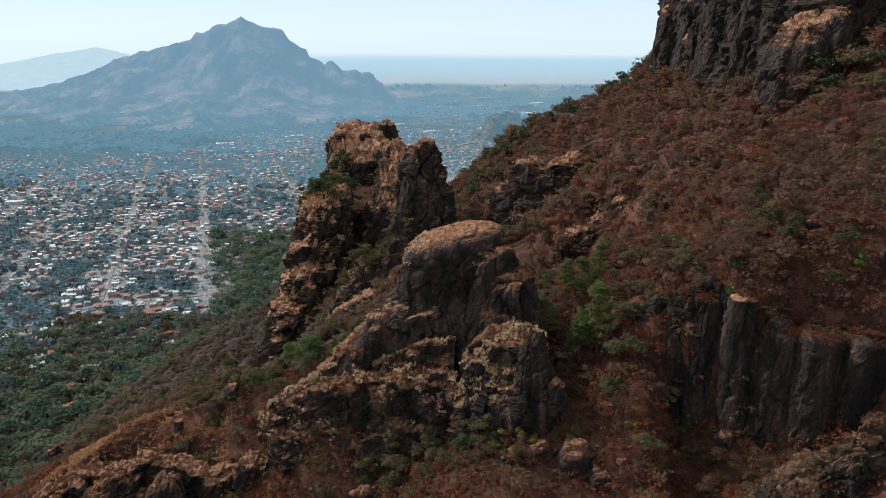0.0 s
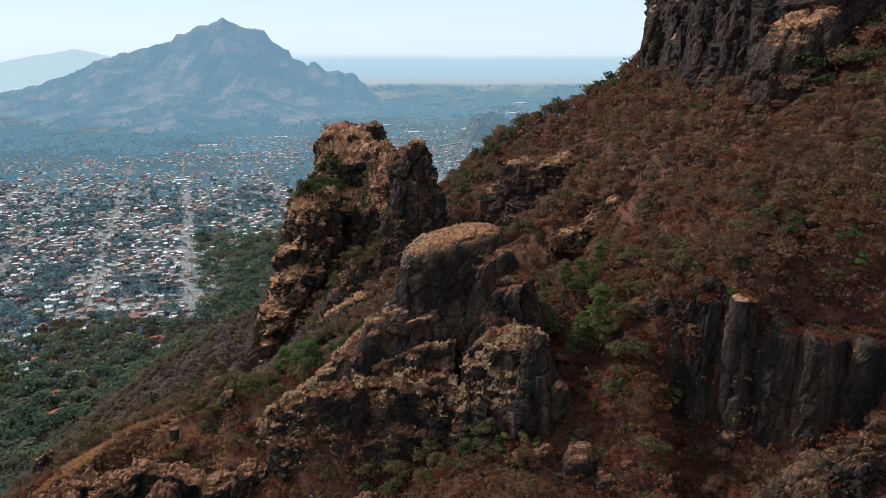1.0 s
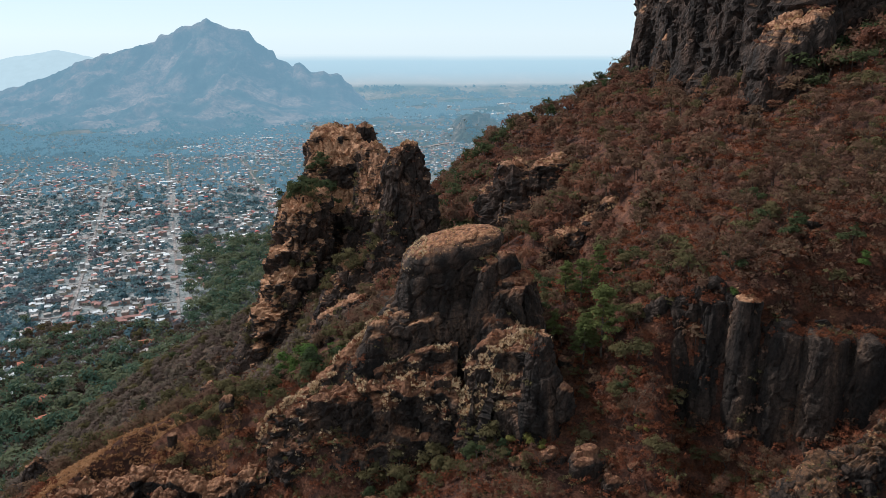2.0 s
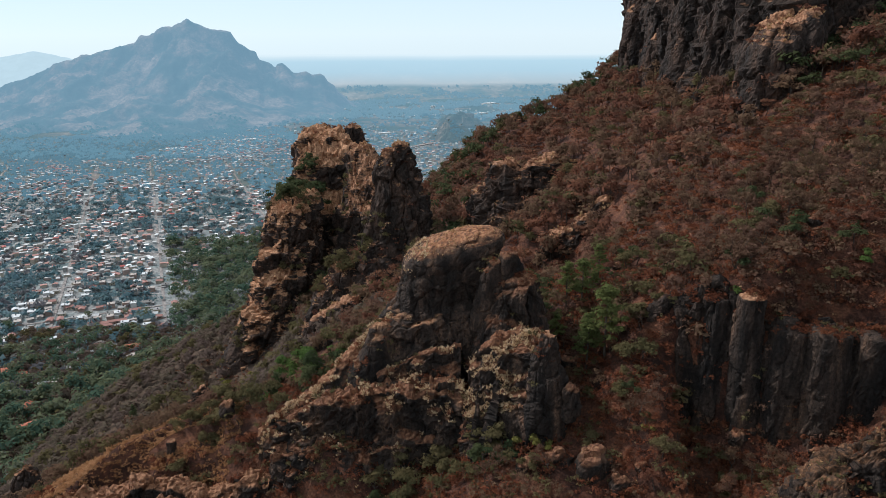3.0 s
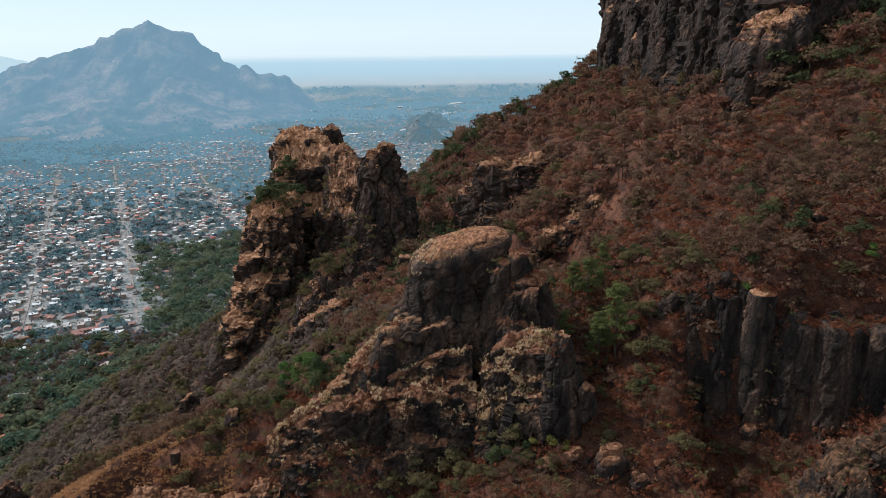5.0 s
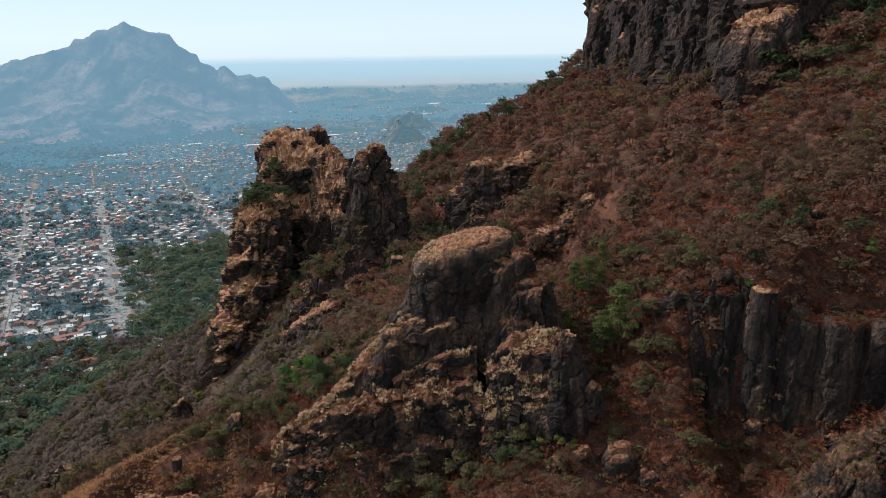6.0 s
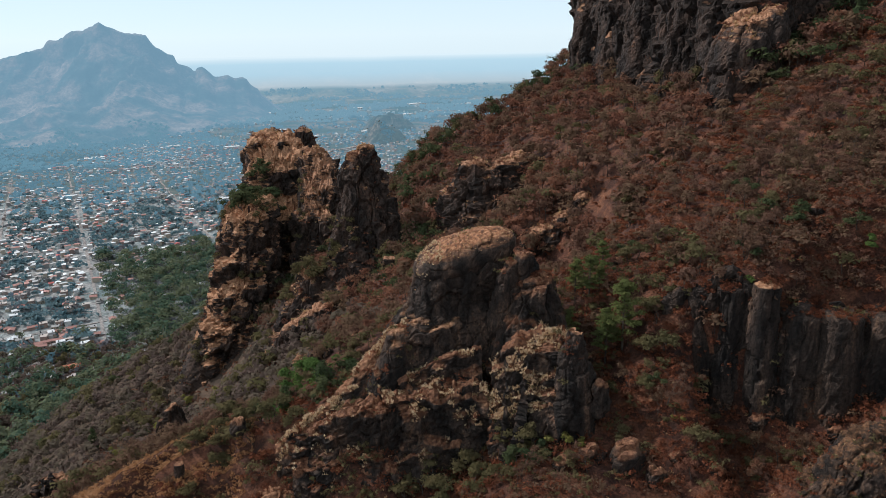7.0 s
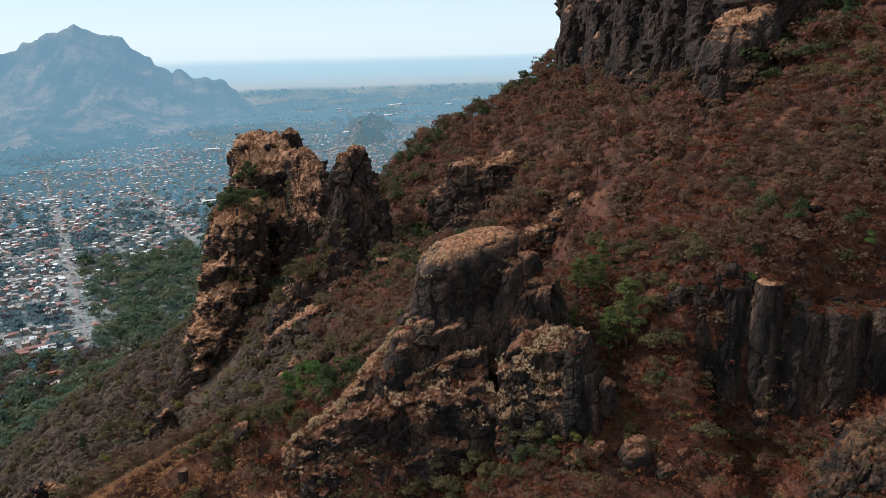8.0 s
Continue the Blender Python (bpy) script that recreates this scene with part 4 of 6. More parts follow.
def branching(r, base, way, length, radius, depth, out, tips):
    """A limb of a few bent lengths that forks at its end."""
    p, d = np.array(base, float), np.array(way, float)
    for k in range(2):
        d = d + r.normal(size=3) * 0.22
        d /= np.linalg.norm(d)
        q = p + d * length * 0.5
        out.append(limb(p, q, radius * (1 - 0.22 * k), radius * (0.78 - 0.22 * k), 5 if depth > 1 else 3))
        p = q
    tips.append(p)
    if depth > 0:
        for k in range(r.integers(2, 4)):
            e = d + r.normal(size=3) * 0.62
            e[2] = abs(e[2]) * 0.6 + 0.18
            branching(r, p, e / np.linalg.norm(e), length * r.uniform(0.55, 0.85), radius * 0.55, depth - 1, out, tips)


def broad_tree(seed, h, spread_, leaves, size, depth=2, low=0.3):
    """Trunk and limbs, and a crown of leaf sprays gathered about the limbs' ends."""
    r = np.random.default_rng(seed)
    wood, tips = [], []
    branching(r, (0, 0, -0.4), (0, 0, 1), h * 0.42, h * 0.022 + 0.04, depth, wood, tips)
    tips = np.array(tips[1:])
    tips[:, :2] *= spread_
    lobes = [(x, y, max(z, h * low), h * r.uniform(0.13, 0.24), h * r.uniform(0.10, 0.17)) for x, y, z in tips[r.permutation(len(tips))[:11]]]
    return joined(wood), leaf_cloud(leaves, lobes, size, r)


def pine_tree(seed, h, leaves, size):
    """A straight trunk, bare below, with tiers of boughs that carry tufted needles."""
    r = np.random.default_rng(seed)
    wood = [limb((0, 0, -0.4), (0.1, 0, h * 0.55), h * 0.018, h * 0.012), limb((0.1, 0, h * 0.55), (0, 0.1, h * 0.97), h * 0.012, 0.04)]
    lobes = []
    for k in range(34):
        z = h * r.uniform(0.30, 0.95)
        a = r.uniform(0, 2 * math.pi)
        l = h * 0.27 * (1.0 - 0.72 * max(0, (z / h - 0.4) / 0.6)) * r.uniform(0.55, 1.0)
        tip = np.array((math.cos(a) * l, math.sin(a) * l, z + l * 0.22))
        wood.append(limb((0, 0, z), tip, 0.07, 0.03, 3))
        lobes.append((*tip, h * 0.075, h * 0.045))
        lobes.append((*(tip * [0.55, 0.55, 1] - [0, 0, l * 0.1]), h * 0.065, h * 0.04))
    return joined(wood), leaf_cloud(leaves, lobes, size, r, 0.9)


def bush(seed, h, leaves, size, wide=0.75, twigs=0.0):
    r = np.random.default_rng(seed)
    lobes = [(r.normal() * h * 0.42 * wide, r.normal() * h * 0.42 * wide, h * r.uniform(0.3, 0.7), h * r.uniform(0.22, 0.4), h * r.uniform(0.2, 0.34)) for _ in range(7)]
    return leaf_cloud(leaves, lobes, size, r, twigs=twigs)


def small_tree(seed, h, leaves, size, wide=0.24, stem=0.016, lobe=1.0, twigs=0.0, limbs=3):
    """A slim dark stem and limbs under a rounded, broken crown. The third value: how many faces are leaves."""
    r = np.random.default_rng(seed)
    lobes = [(r.normal() * h * wide, r.normal() * h * wide, h * r.uniform(0.5, 0.85), lobe * h * r.uniform(0.16, 0.27), lobe * h * r.uniform(0.12, 0.19)) for _ in range(8)]
    v, f = leaf_cloud(leaves, lobes, size, r, twigs=twigs)
    fork = np.array((r.normal() * h * 0.04, r.normal() * h * 0.04, h * 0.42))
    wood = [limb((0, 0, -1.0), fork, h * stem, h * stem * 0.75, 3)]
    for q in lobes[:limbs]:
        wood.append(limb(fork, q[:3], h * stem * 0.6, h * stem * 0.25, 3))
    wv, wf = joined(wood)
    wf = np.concatenate([wf[:, [0, 1, 2]], wf[:, [0, 2, 3]]])
    return np.concatenate([v, wv]), np.concatenate([f, wf + len(v)]), len(f)


def bare_tree(seed, h, leaves, size):
    """A leafless tree in the dry season: forking grey limbs with a haze of twigs."""
    r = np.random.default_rng(seed)
    wood, tips = [], []
    branching(r, (0, 0, -0.4), (0, 0, 1), h * 0.42, h * 0.016 + 0.03, 2, wood, tips)
    tips = np.array(tips[1:])
    lobes = [(x, y, z, h * 0.12, h * 0.09) for x, y, z in tips[r.permutation(len(tips))[:16]]]
    return joined(wood), leaf_cloud(leaves, lobes, size, r, twigs=0.85)


def tree_thing(name, shape, leaf, label, group):
    """A tree as a thing: an empty at its foot with trunk and crown."""
    (wv, wf), (lv, lf) = shape
    root = new(name)
    tagged(root, label, "tree", group)
    for nm, v, f, m in (("trunk", wv, wf, BARK), ("crown", lv, lf, LEAF[(leaf, True)])):
        ob = new(nm, mesh_of(nm, v, f, [m]))
        ob.parent = root
    return root


def planted(x, y, scale, turn, sink=0.0):
    return Matrix.LocRotScale((x, y, ground_z(x, y) - sink), Euler((0, 0, turn)), (scale, scale, scale))


def clear_of_rocks(x, y, gap):
    F = np.array(FOOTPRINTS)
    return np.hypot(F[:, 0] - x, F[:, 1] - y).min() > gap


def set_tree(master, x, y, scale):
    if master.get("used"):
        ob = copy_thing(master, planted(x, y, 1.0, rng.uniform(0, 6.28)))
    else:
        ob = master
        ob.matrix_basis = planted(x, y, 1.0, rng.uniform(0, 6.28))
        master["used"] = 1
    ob.scale = (scale, scale, scale * rng.uniform(0.92, 1.1))
    return ob


PINES = [tree_thing("pine_tree", pine_tree(s, 16, 2600, 0.25), "pine", "tall green pine with a bare lower trunk", "pines of the gully") for s in (1, 2, 3)]
GREENS = [tree_thing("broadleaf_tree", broad_tree(s, 7.5, 1.15, 900, 0.27), "green", "leafy green tree on the dry slope", "green trees") for s in (4, 5, 6)]
OLIVES = [tree_thing("scrub_tree", broad_tree(s, 6.0, 1.25, 720, 0.24, 2, 0.2), "olive", "low olive-green scrub tree on the dry slope", "scrub trees") for s in (7, 8, 9)]
BARES = [tree_thing("bare_tree", bare_tree(s, 8.0, 420, 0.27), "grey", "leafless grey-brown tree of the dry season", "bare trees") for s in (10, 11, 12, 13)]
RUSTS = [tree_thing("dry_tree", broad_tree(s, 6.5, 1.15, 700, 0.23), "brown", "tree with withered rust-brown leaves", "dry trees") for s in (14, 15)]

LIMES = [tree_thing("scrub_tree", broad_tree(18, 5.0, 1.3, 760, 0.22, 2, 0.12), "lime", "low yellow-green scrub tree below the rocks", "yellow-green scrub trees")]
FRESHES = [tree_thing("fresh_tree", broad_tree(s, 7.0, 1.2, 1100, 0.26), "fresh", "bright green leafy tree behind the ridge brow", "bright green trees") for s in (16, 17)]

# the pines of the gully
for x, y, s in ((41.2, 173.5, 1.3), (41, 199, 0.95), (36.5, 173.5, 1.0), (47.6, 206, 0.8), (36, 197.5, 0.85), (45, 201, 0.6), (31, 187, 0.7), (38, 178, 0.75), (44, 178, 0.6)):
    set_tree(PINES[rng.integers(3)], x, y, s)
# green trees behind the spur's brow and along its foot
for kind, spots in ((FRESHES, ((-45, 213, 1.5), (-52, 203, 1.35), (-40, 214, 1.35), (-47, 205, 1.4), (-34, 208, 1.1), (-43, 208, 1.2), (-37, 213, 1.0), (-55, 197, 1.1), (99, 158, 0.7), (70, 164, 0.5))),
                    (GREENS, ((-38, 224, 0.7), (-56, 199, 1.0), (6.6, 154, 1.0), (10, 152, 0.8), (-58, 206, 0.9), (75, 170, 0.9), (86, 176, 1.2), (60, 211, 0.9), (98, 162, 0.9))),
                    (OLIVES, ((-65, 199, 1.3), (-71, 197, 1.2), (-60, 201, 1.1), (-76, 195, 1.0), (-10, 158, 1.2), (-4, 155, 1.1), (-14, 156, 1.0), (2, 150, 0.9), (16.4, 146, 0.8), (13, 148, 0.7), (31, 151, 0.9), (51, 173, 1.2), (55, 180, 1.2), (49, 178, 1.0), (-78, 182, 1.0), (-93, 184, 0.9), (-84, 180, 0.8), (-31, 156, 0.9), (60, 160, 0.8), (62, 150, 0.9), (45, 160, 0.8), (16, 170, 0.6))),
                    (OLIVES, ((-96, 168, 0.9), (-80, 171, 1.0), (-66, 168, 1.0), (-60, 206, 1.6), (-66, 204, 1.5), (-54, 209, 1.5), (-72, 202, 1.5), (-54, 190, 1.4), (-60, 188, 1.4), (-50, 186, 1.2), (-30, 213, 1.4), (-78, 199, 1.4), (-69, 192, 1.1), (-74, 188, 1.2), (-58, 193, 1.2), (-50, 218, 1.4), (12, 156, 1.3), (-2, 160, 1.2), (-16, 162, 1.2))),
                    (GREENS, ((-48, 198, 1.0), (-36, 203, 1.1), (-42, 200, 0.9), (2, 158, 1.0), (-40, 191, 1.2), (-35, 195, 1.25), (-46, 194, 1.0), (-91, 179, 0.8), (-112, 300, 1.1), (-96, 322, 1.0), (-128, 372, 1.2), (-150, 392, 1.3), (-84, 352, 1.1))),
                    (GREENS, ((36, 212, 1.1), (31.8, 225, 1.0), (37, 236, 0.9), (29.4, 188, 0.9), (28, 192, 0.8), (33, 218, 0.9))),
                    (OLIVES, ((47.7, 163.5, 1.4), (45, 166, 1.2), (59.8, 208, 1.3), (57, 208, 1.0), (-13.4, 163, 1.4), (-6, 164, 1.3), (-20, 161, 1.2), (6.7, 159, 1.3), (-76, 183.5, 1.3), (27, 204, 1.1), (24, 206, 1.0))),
                    (LIMES, ((17.3, 154, 1.05), (20.5, 152.5, 0.8), (9.5, 156, 0.8), (45, 147, 0.6), (-104, 340, 1.5), (-118, 356, 1.6), (-92, 372, 1.5), (-140, 408, 1.8), (-76, 402, 1.5), (-122, 318, 1.3), (-110, 424, 1.8), (-98, 300, 1.2), (-160, 380, 1.6), (-132, 440, 1.9), (-146, 360, 1.4))),
                    (RUSTS, ((103, 290, 1.6), (100, 286, 1.3)))):
    for x, y, s in spots:
        set_tree(kind[rng.integers(len(kind))], x, y, s)

# a dark cypress standing alone in the lower woods
def cypress(seed, h, leaves, size):
    r = np.random.default_rng(seed)
    lobes = [(r.normal() * 0.05 * h, r.normal() * 0.05 * h, h * z, h * 0.15 * math.sin(math.pi * (0.12 + 0.86 * z)) + 0.1, h * 0.09) for z in np.linspace(0.12, 0.95, 14)]
    return limb((0, 0, -0.5), (0, 0, h * 0.9), h * 0.02, 0.04, 6), leaf_cloud(leaves, lobes, size, r, 0.1)


lone = tree_thing("cypress_tree", cypress(3, 14.5, 900, 0.4), "green", "dark narrow cypress standing alone in the woods", "")
lone.matrix_basis = planted(-175.5, 398, 1.0, 0.4)

# trees of the gully and below the ledge
for x0, x1, y0, y1, many in ((26, 66, 128, 168, 40), (30, 60, 168, 212, 20), (-70, 22, 128, 158, 36), (-110, -60, 176, 210, 5), (60, 112, 122, 150, 30)):
    for _ in range(many):
        x, y = rng.uniform(x0, x1), rng.uniform(y0, y1)
        p = rng.random()
        if clear_of_rocks(x, y, 1.6):
            kind = OLIVES if p < 0.45 else BARES if p < 0.75 else RUSTS if p < 0.92 else GREENS
            set_tree(kind[rng.integers(len(kind))], x, y, rng.uniform(0.4, 0.85))

# tall bare trees above the columned cliff
for _ in range(34):
    x, y = rng.uniform(64, 128), rng.uniform(166, 238)
    if x < 0.62 * y + 12:
        set_tree(BARES[rng.integers(len(BARES))], x, y, rng.uniform(1.05, 1.5))

# trees strewn over the near slope
count = 0
for _ in range(4000):
    if count >= 190:
        break
    x, y = rng.uniform(-95, 170), rng.uniform(135, 330)
    if x < 0 and y > 230 or x > 0.7 * y or not clear_of_rocks(x, y, 3.0):
        continue
    if -45 < x < 25 and 160 < y < 200:
        continue
    wet = fbm(x / 35, y / 35, 9.0, 2) + 0.4 * step(90, 150, x)
    p = rng.random()
    if wet > 0.55 and p < 0.6:
        kind = OLIVES if p < 0.42 else GREENS
    elif p < 0.55:
        kind = BARES
    elif p < 0.75:
        kind = RUSTS
    else:
        kind = OLIVES
    set_tree(kind[rng.integers(len(kind))], x, y, rng.uniform(0.7, 1.2))
    count += 1


def massed(name, label, shapes, spots, leaf, category="shrubs"):
    """Many plants of one sort in one mesh: (x, y, z, size, shape) each, with a tint of its own."""
    vs, fs, ts, ms, n = [], [], [], [], 0
    for x, y, z, s, k in spots:
        v, f = shapes[int(k)][:2]
        ms.append(np.arange(len(f)) >= (shapes[int(k)][2] if len(shapes[int(k)]) > 2 else len(f)))
        a = rng.uniform(0, 6.28)
        c, sn = math.cos(a) * s, math.sin(a) * s
        vs.append(np.stack([x + v[:, 0] * c - v[:, 1] * sn, y + v[:, 0] * sn + v[:, 1] * c, z + v[:, 2] * s * rng.uniform(0.85, 1.15)], -1))
        fs.append(f + n)
        ts.append(np.full(len(v), rng.random()))
        n += len(v)
    ob = new(name, mesh_of(name, np.concatenate(vs), np.concatenate(fs), [LEAF[(leaf, False)], BARK], tint=np.concatenate(ts), mat_index=np.concatenate(ms)))
    return tagged(ob, label, category, kind="stuff")


def strewn(x0, x1, y0, y1, pitch, keep, low, high, shapes):
    """Plants at uneven spacing over a stretch of ground."""
    xs, ys = np.meshgrid(np.arange(x0, x1, pitch), np.arange(y0, y1, pitch))
    xs, ys = xs.ravel() + rng.uniform(-0.5, 0.5, xs.size) * pitch, ys.ravel() + rng.uniform(-0.5, 0.5, xs.size) * pitch
    ok = keep(xs, ys)
    xs, ys = xs[ok], ys[ok]
    zs = height(xs, ys)
    return np.stack([xs, ys, zs, rng.uniform(low, high, len(xs)), rng.integers(0, len(shapes), len(xs))], -1)


def in_view(x, y):
    return (np.abs(x + 20) < 0.72 * y + 25) & (x < 0.74 * y + 20)


NEAR_BUSH = [bush(s, 2.8, 115, 0.27, 1.0, 0.45) for s in range(20, 26)]
MID_BUSH = [bush(s, 3.2, 88, 0.35, 1.0, 0.4) for s in range(70, 76)]
FAR_TREE = [small_tree(s, 10.5, 150, 0.68, 0.17, 0.019, 1.3, 0.22) for s in range(30, 38)]
LOW_TREE = [small_tree(s, 11.0, 84, 1.2, 0.17, 0.012, 1.5, 0.08, 1) for s in range(36, 42)]


TUSSOCK = [bush(s, 2.8, 34, 0.5, 1.0, 0.6) for s in range(44, 48)]
SCRUB = [bush(s, 2.2, 55, 0.38, 1.1, 0.4) for s in range(48, 52)]


def mix_keep(share, seed, lo, hi, extra=None):
    def keep(x, y):
        v = fbm(x / 26, y / 26, seed, 3) + 0.5 * vnoise(x / 5, y / 5, seed + 3)
        ok = (v > lo) & (v < hi) & in_view(x, y) & (rng.random(len(x)) < share)
        return ok & extra(x, y) if extra else ok
    return keep


grassy = lambda x, y: (x < -62 + 3 * vnoise(x / 5, y / 5, 6.0)) & (x > -122) & (y > 172 + 4 * vnoise(x / 7, y / 7, 4.0)) & (y < 212)
near_zone = lambda x, y: (y < 262) & ~((x < -20) & (y > 203)) & ~(grassy(x, y) & (vnoise(x / 6, y / 6, 3.0) > -0.6))
far_zone = lambda x, y: (y > 255) & (x > -20 - 0.3 * (y - 255))
low_zone = lambda x, y: (x < 10 - 0.25 * (y - 215)) & (y > 285) & (height(x, y) < 215) & (((x + 108) / 24) ** 2 + ((y - 450) / 36) ** 2 > 1)
saddle = lambda x, y: (x < 10 - 0.25 * (y - 215)) & (y > 202) & (y <= 290)
front_zone = lambda x, y: near_zone(x, y) & (y < 178)
back_zone = lambda x, y: near_zone(x, y) & (y >= 178)
for what, colour, label, pitch, seed, lo, hi in (("dry_brush", "rust", "rust-brown leafless brush over the near slope", 3.3, 1.0, -9, 0.45), ("grey_brush", "grey", "grey-brown twiggy brush over the near slope", 4.2, 2.0, -0.5, 9), ("olive_brush", "olive", "dull olive brush over the near slope", 4.6, 3.0, 0.0, 9)):
    massed(what, label, NEAR_BUSH, strewn(-150, 175, 112, 180, pitch, mix_keep(0.7, seed, lo, hi, front_zone), 0.45, 1.25, NEAR_BUSH), colour)
    massed("upper_" + what, label.replace("near", "upper near"), MID_BUSH, strewn(-150, 190, 176, 265, pitch, mix_keep(0.75, seed, lo, hi, back_zone), 0.5, 1.4, MID_BUSH), colour)
massed("front_brush", "rust-brown brush below the rock ledge", NEAR_BUSH, strewn(-110, 100, 112, 170, 3.7, mix_keep(0.8, 11.0, -9, 9), 0.4, 1.0, NEAR_BUSH), "rust")
brow = lambda x, y: (x > 66) | (y < 165)
massed("brow_brush", "rust-brown twiggy brush above the columned cliff", NEAR_BUSH, np.concatenate([strewn(64, 135, 146, 190, 2.5, mix_keep(0.75, 21.0, -9, 9, brow), 0.4, 1.0, NEAR_BUSH), strewn(36, 66, 138, 182, 3.0, mix_keep(0.7, 22.0, -9, 9), 0.4, 1.0, NEAR_BUSH)]), "rust")
massed("ledge_foot_brush", "dark brush at the foot of the rock ledge", NEAR_BUSH, strewn(-60, 6, 136, 170, 2.7, mix_keep(0.7, 25.0, -9, 9), 0.4, 1.0, NEAR_BUSH), "rust")
massed("ridge_brush", "rust-brown brush on the steep front of the ridge", NEAR_BUSH, strewn(-130, -40, 126, 173, 2.6, mix_keep(0.75, 26.0, -9, 9), 0.5, 1.2, NEAR_BUSH), "rust")
massed("ridge_scrub", "olive scrub on the steep front of the ridge", NEAR_BUSH, strewn(-130, 0, 126, 186, 5.2, mix_keep(0.7, 27.0, 0.0, 9), 0.8, 1.7, NEAR_BUSH), "olive")
massed("tower_foot_scrub", "brown scrub on the bare slope below the tower", SCRUB, strewn(-175, -15, 300, 490, 5.2, mix_keep(0.7, 28.0, -9, 9), 0.5, 1.4, SCRUB), "brown")
massed("bank_brush", "grey-brown brush on the steep bank above the columned cliff", NEAR_BUSH, strewn(74, 126, 152, 190, 2.5, mix_keep(0.75, 31.0, -9, 9), 0.8, 1.5, NEAR_BUSH), "grey")
massed("brow_trees", "slim grey-brown trees with dark trunks above the columned cliff", FAR_TREE, strewn(60, 140, 156, 262, 8.6, mix_keep(0.6, 23.0, -9, 9), 0.5, 0.9, FAR_TREE), "grey", "woods")
massed("brow_scrub", "dusky olive trees with dark trunks above the columned cliff", FAR_TREE, strewn(60, 150, 156, 262, 11.0, mix_keep(0.6, 24.0, -0.1, 9), 0.55, 1.0, FAR_TREE), "olive", "woods")
massed("dry_grass", "pale tufts of dry grass on the slope", TUSSOCK, strewn(-150, 120, 112, 200, 3.6, mix_keep(0.5, 4.0, 0.15, 9, near_zone), 0.12, 0.32, TUSSOCK), "straw")
massed("ridge_grass", "orange-brown dry grass over the crest of the ridge", TUSSOCK, strewn(-125, -55, 166, 212, 1.1, mix_keep(0.95, 5.0, -0.9, 9, grassy), 0.26, 0.56, TUSSOCK), "amber")
massed("dry_woods", "brown leafless woods on the far slope", FAR_TREE, strewn(-140, 330, 255, 600, 10.4, mix_keep(0.75, 5.0, -9, 0.3, far_zone), 0.65, 1.25, FAR_TREE), "brown", "woods")
massed("slope_scrub", "low rust-brown scrub between the trees of the far slope", SCRUB, strewn(-100, 330, 215, 560, 4.7, mix_keep(0.62, 12.0, -9, 9, far_zone), 0.6, 1.35, SCRUB), "rust")
massed("grey_woods", "grey-brown woods on the far slope", FAR_TREE, strewn(-140, 330, 255, 600, 8.8, mix_keep(0.72, 6.0, -0.45, 9, far_zone), 0.7, 1.3, FAR_TREE), "grey", "woods")
massed("olive_woods", "olive-green woods on the far slope", FAR_TREE, strewn(-140, 330, 255, 600, 12.0, mix_keep(0.7, 7.0, -0.1, 9, far_zone), 0.6, 1.2, FAR_TREE), "olive", "woods")
wet_side = lambda x, y: far_zone(x, y) & ((x > 135) & (y < 350) | (y > 470) | (x > 160))
massed("green_woods", "green trees below the high cliff and on the ridge", FAR_TREE, strewn(-140, 330, 255, 600, 9.6, mix_keep(0.7, 8.0, -0.15, 9, wet_side), 0.7, 1.5, FAR_TREE), "green", "woods")
massed("notch_woods", "dark green trees in the notch beside the slender tower", FAR_TREE, strewn(-8, 44, 330, 430, 6.8, mix_keep(0.75, 33.0, -9, 9), 0.5, 1.0, FAR_TREE), "green", "woods")
massed("saddle_woods", "grey-brown trees in the saddle behind the ridge", FAR_TREE, strewn(-260, 10, 202, 290, 6.6, mix_keep(0.75, 15.0, -9, 9, saddle), 0.45, 0.85, FAR_TREE), "grey", "woods")
massed("saddle_scrub", "olive scrub in the saddle behind the ridge", FAR_TREE, strewn(-260, 10, 202, 290, 8.0, mix_keep(0.6, 16.0, 0.0, 9, saddle), 0.4, 0.8, FAR_TREE), "olive", "woods")
massed("purple_woods", "leafless purplish woods of the lower slope", LOW_TREE, strewn(-420, 0, 205, 760, 7.4, mix_keep(0.92, 9.0, -9, 9, low_zone), 0.45, 0.95, LOW_TREE), "mauve", "woods")
massed("lower_woods", "green woods at the foot of the slope", LOW_TREE, strewn(-420, 0, 205, 760, 11.0, mix_keep(0.65, 10.0, -0.1, 9, low_zone), 0.55, 1.1, LOW_TREE), "olive", "woods")


# ---------------------------------------------------------------- what grows on the rocks
def tuft(seed, blades, h):
    """A rosette of stiff pointed leaves."""
    r = np.random.default_rng(seed)
    a = r.uniform(0, 2 * math.pi, blades)
    lean = r.uniform(0.3, 1.1, blades)
    tip = np.stack([np.cos(a) * np.sin(lean), np.sin(a) * np.sin(lean), np.cos(lean)], -1) * h * r.uniform(0.7, 1.2, (blades, 1))
    side = np.stack([-np.sin(a), np.cos(a), a * 0], -1) * h * 0.17
    V = np.stack([-side, side, tip], 1)
    return V.reshape(-1, 3), np.arange(3 * blades).reshape(-1, 3)


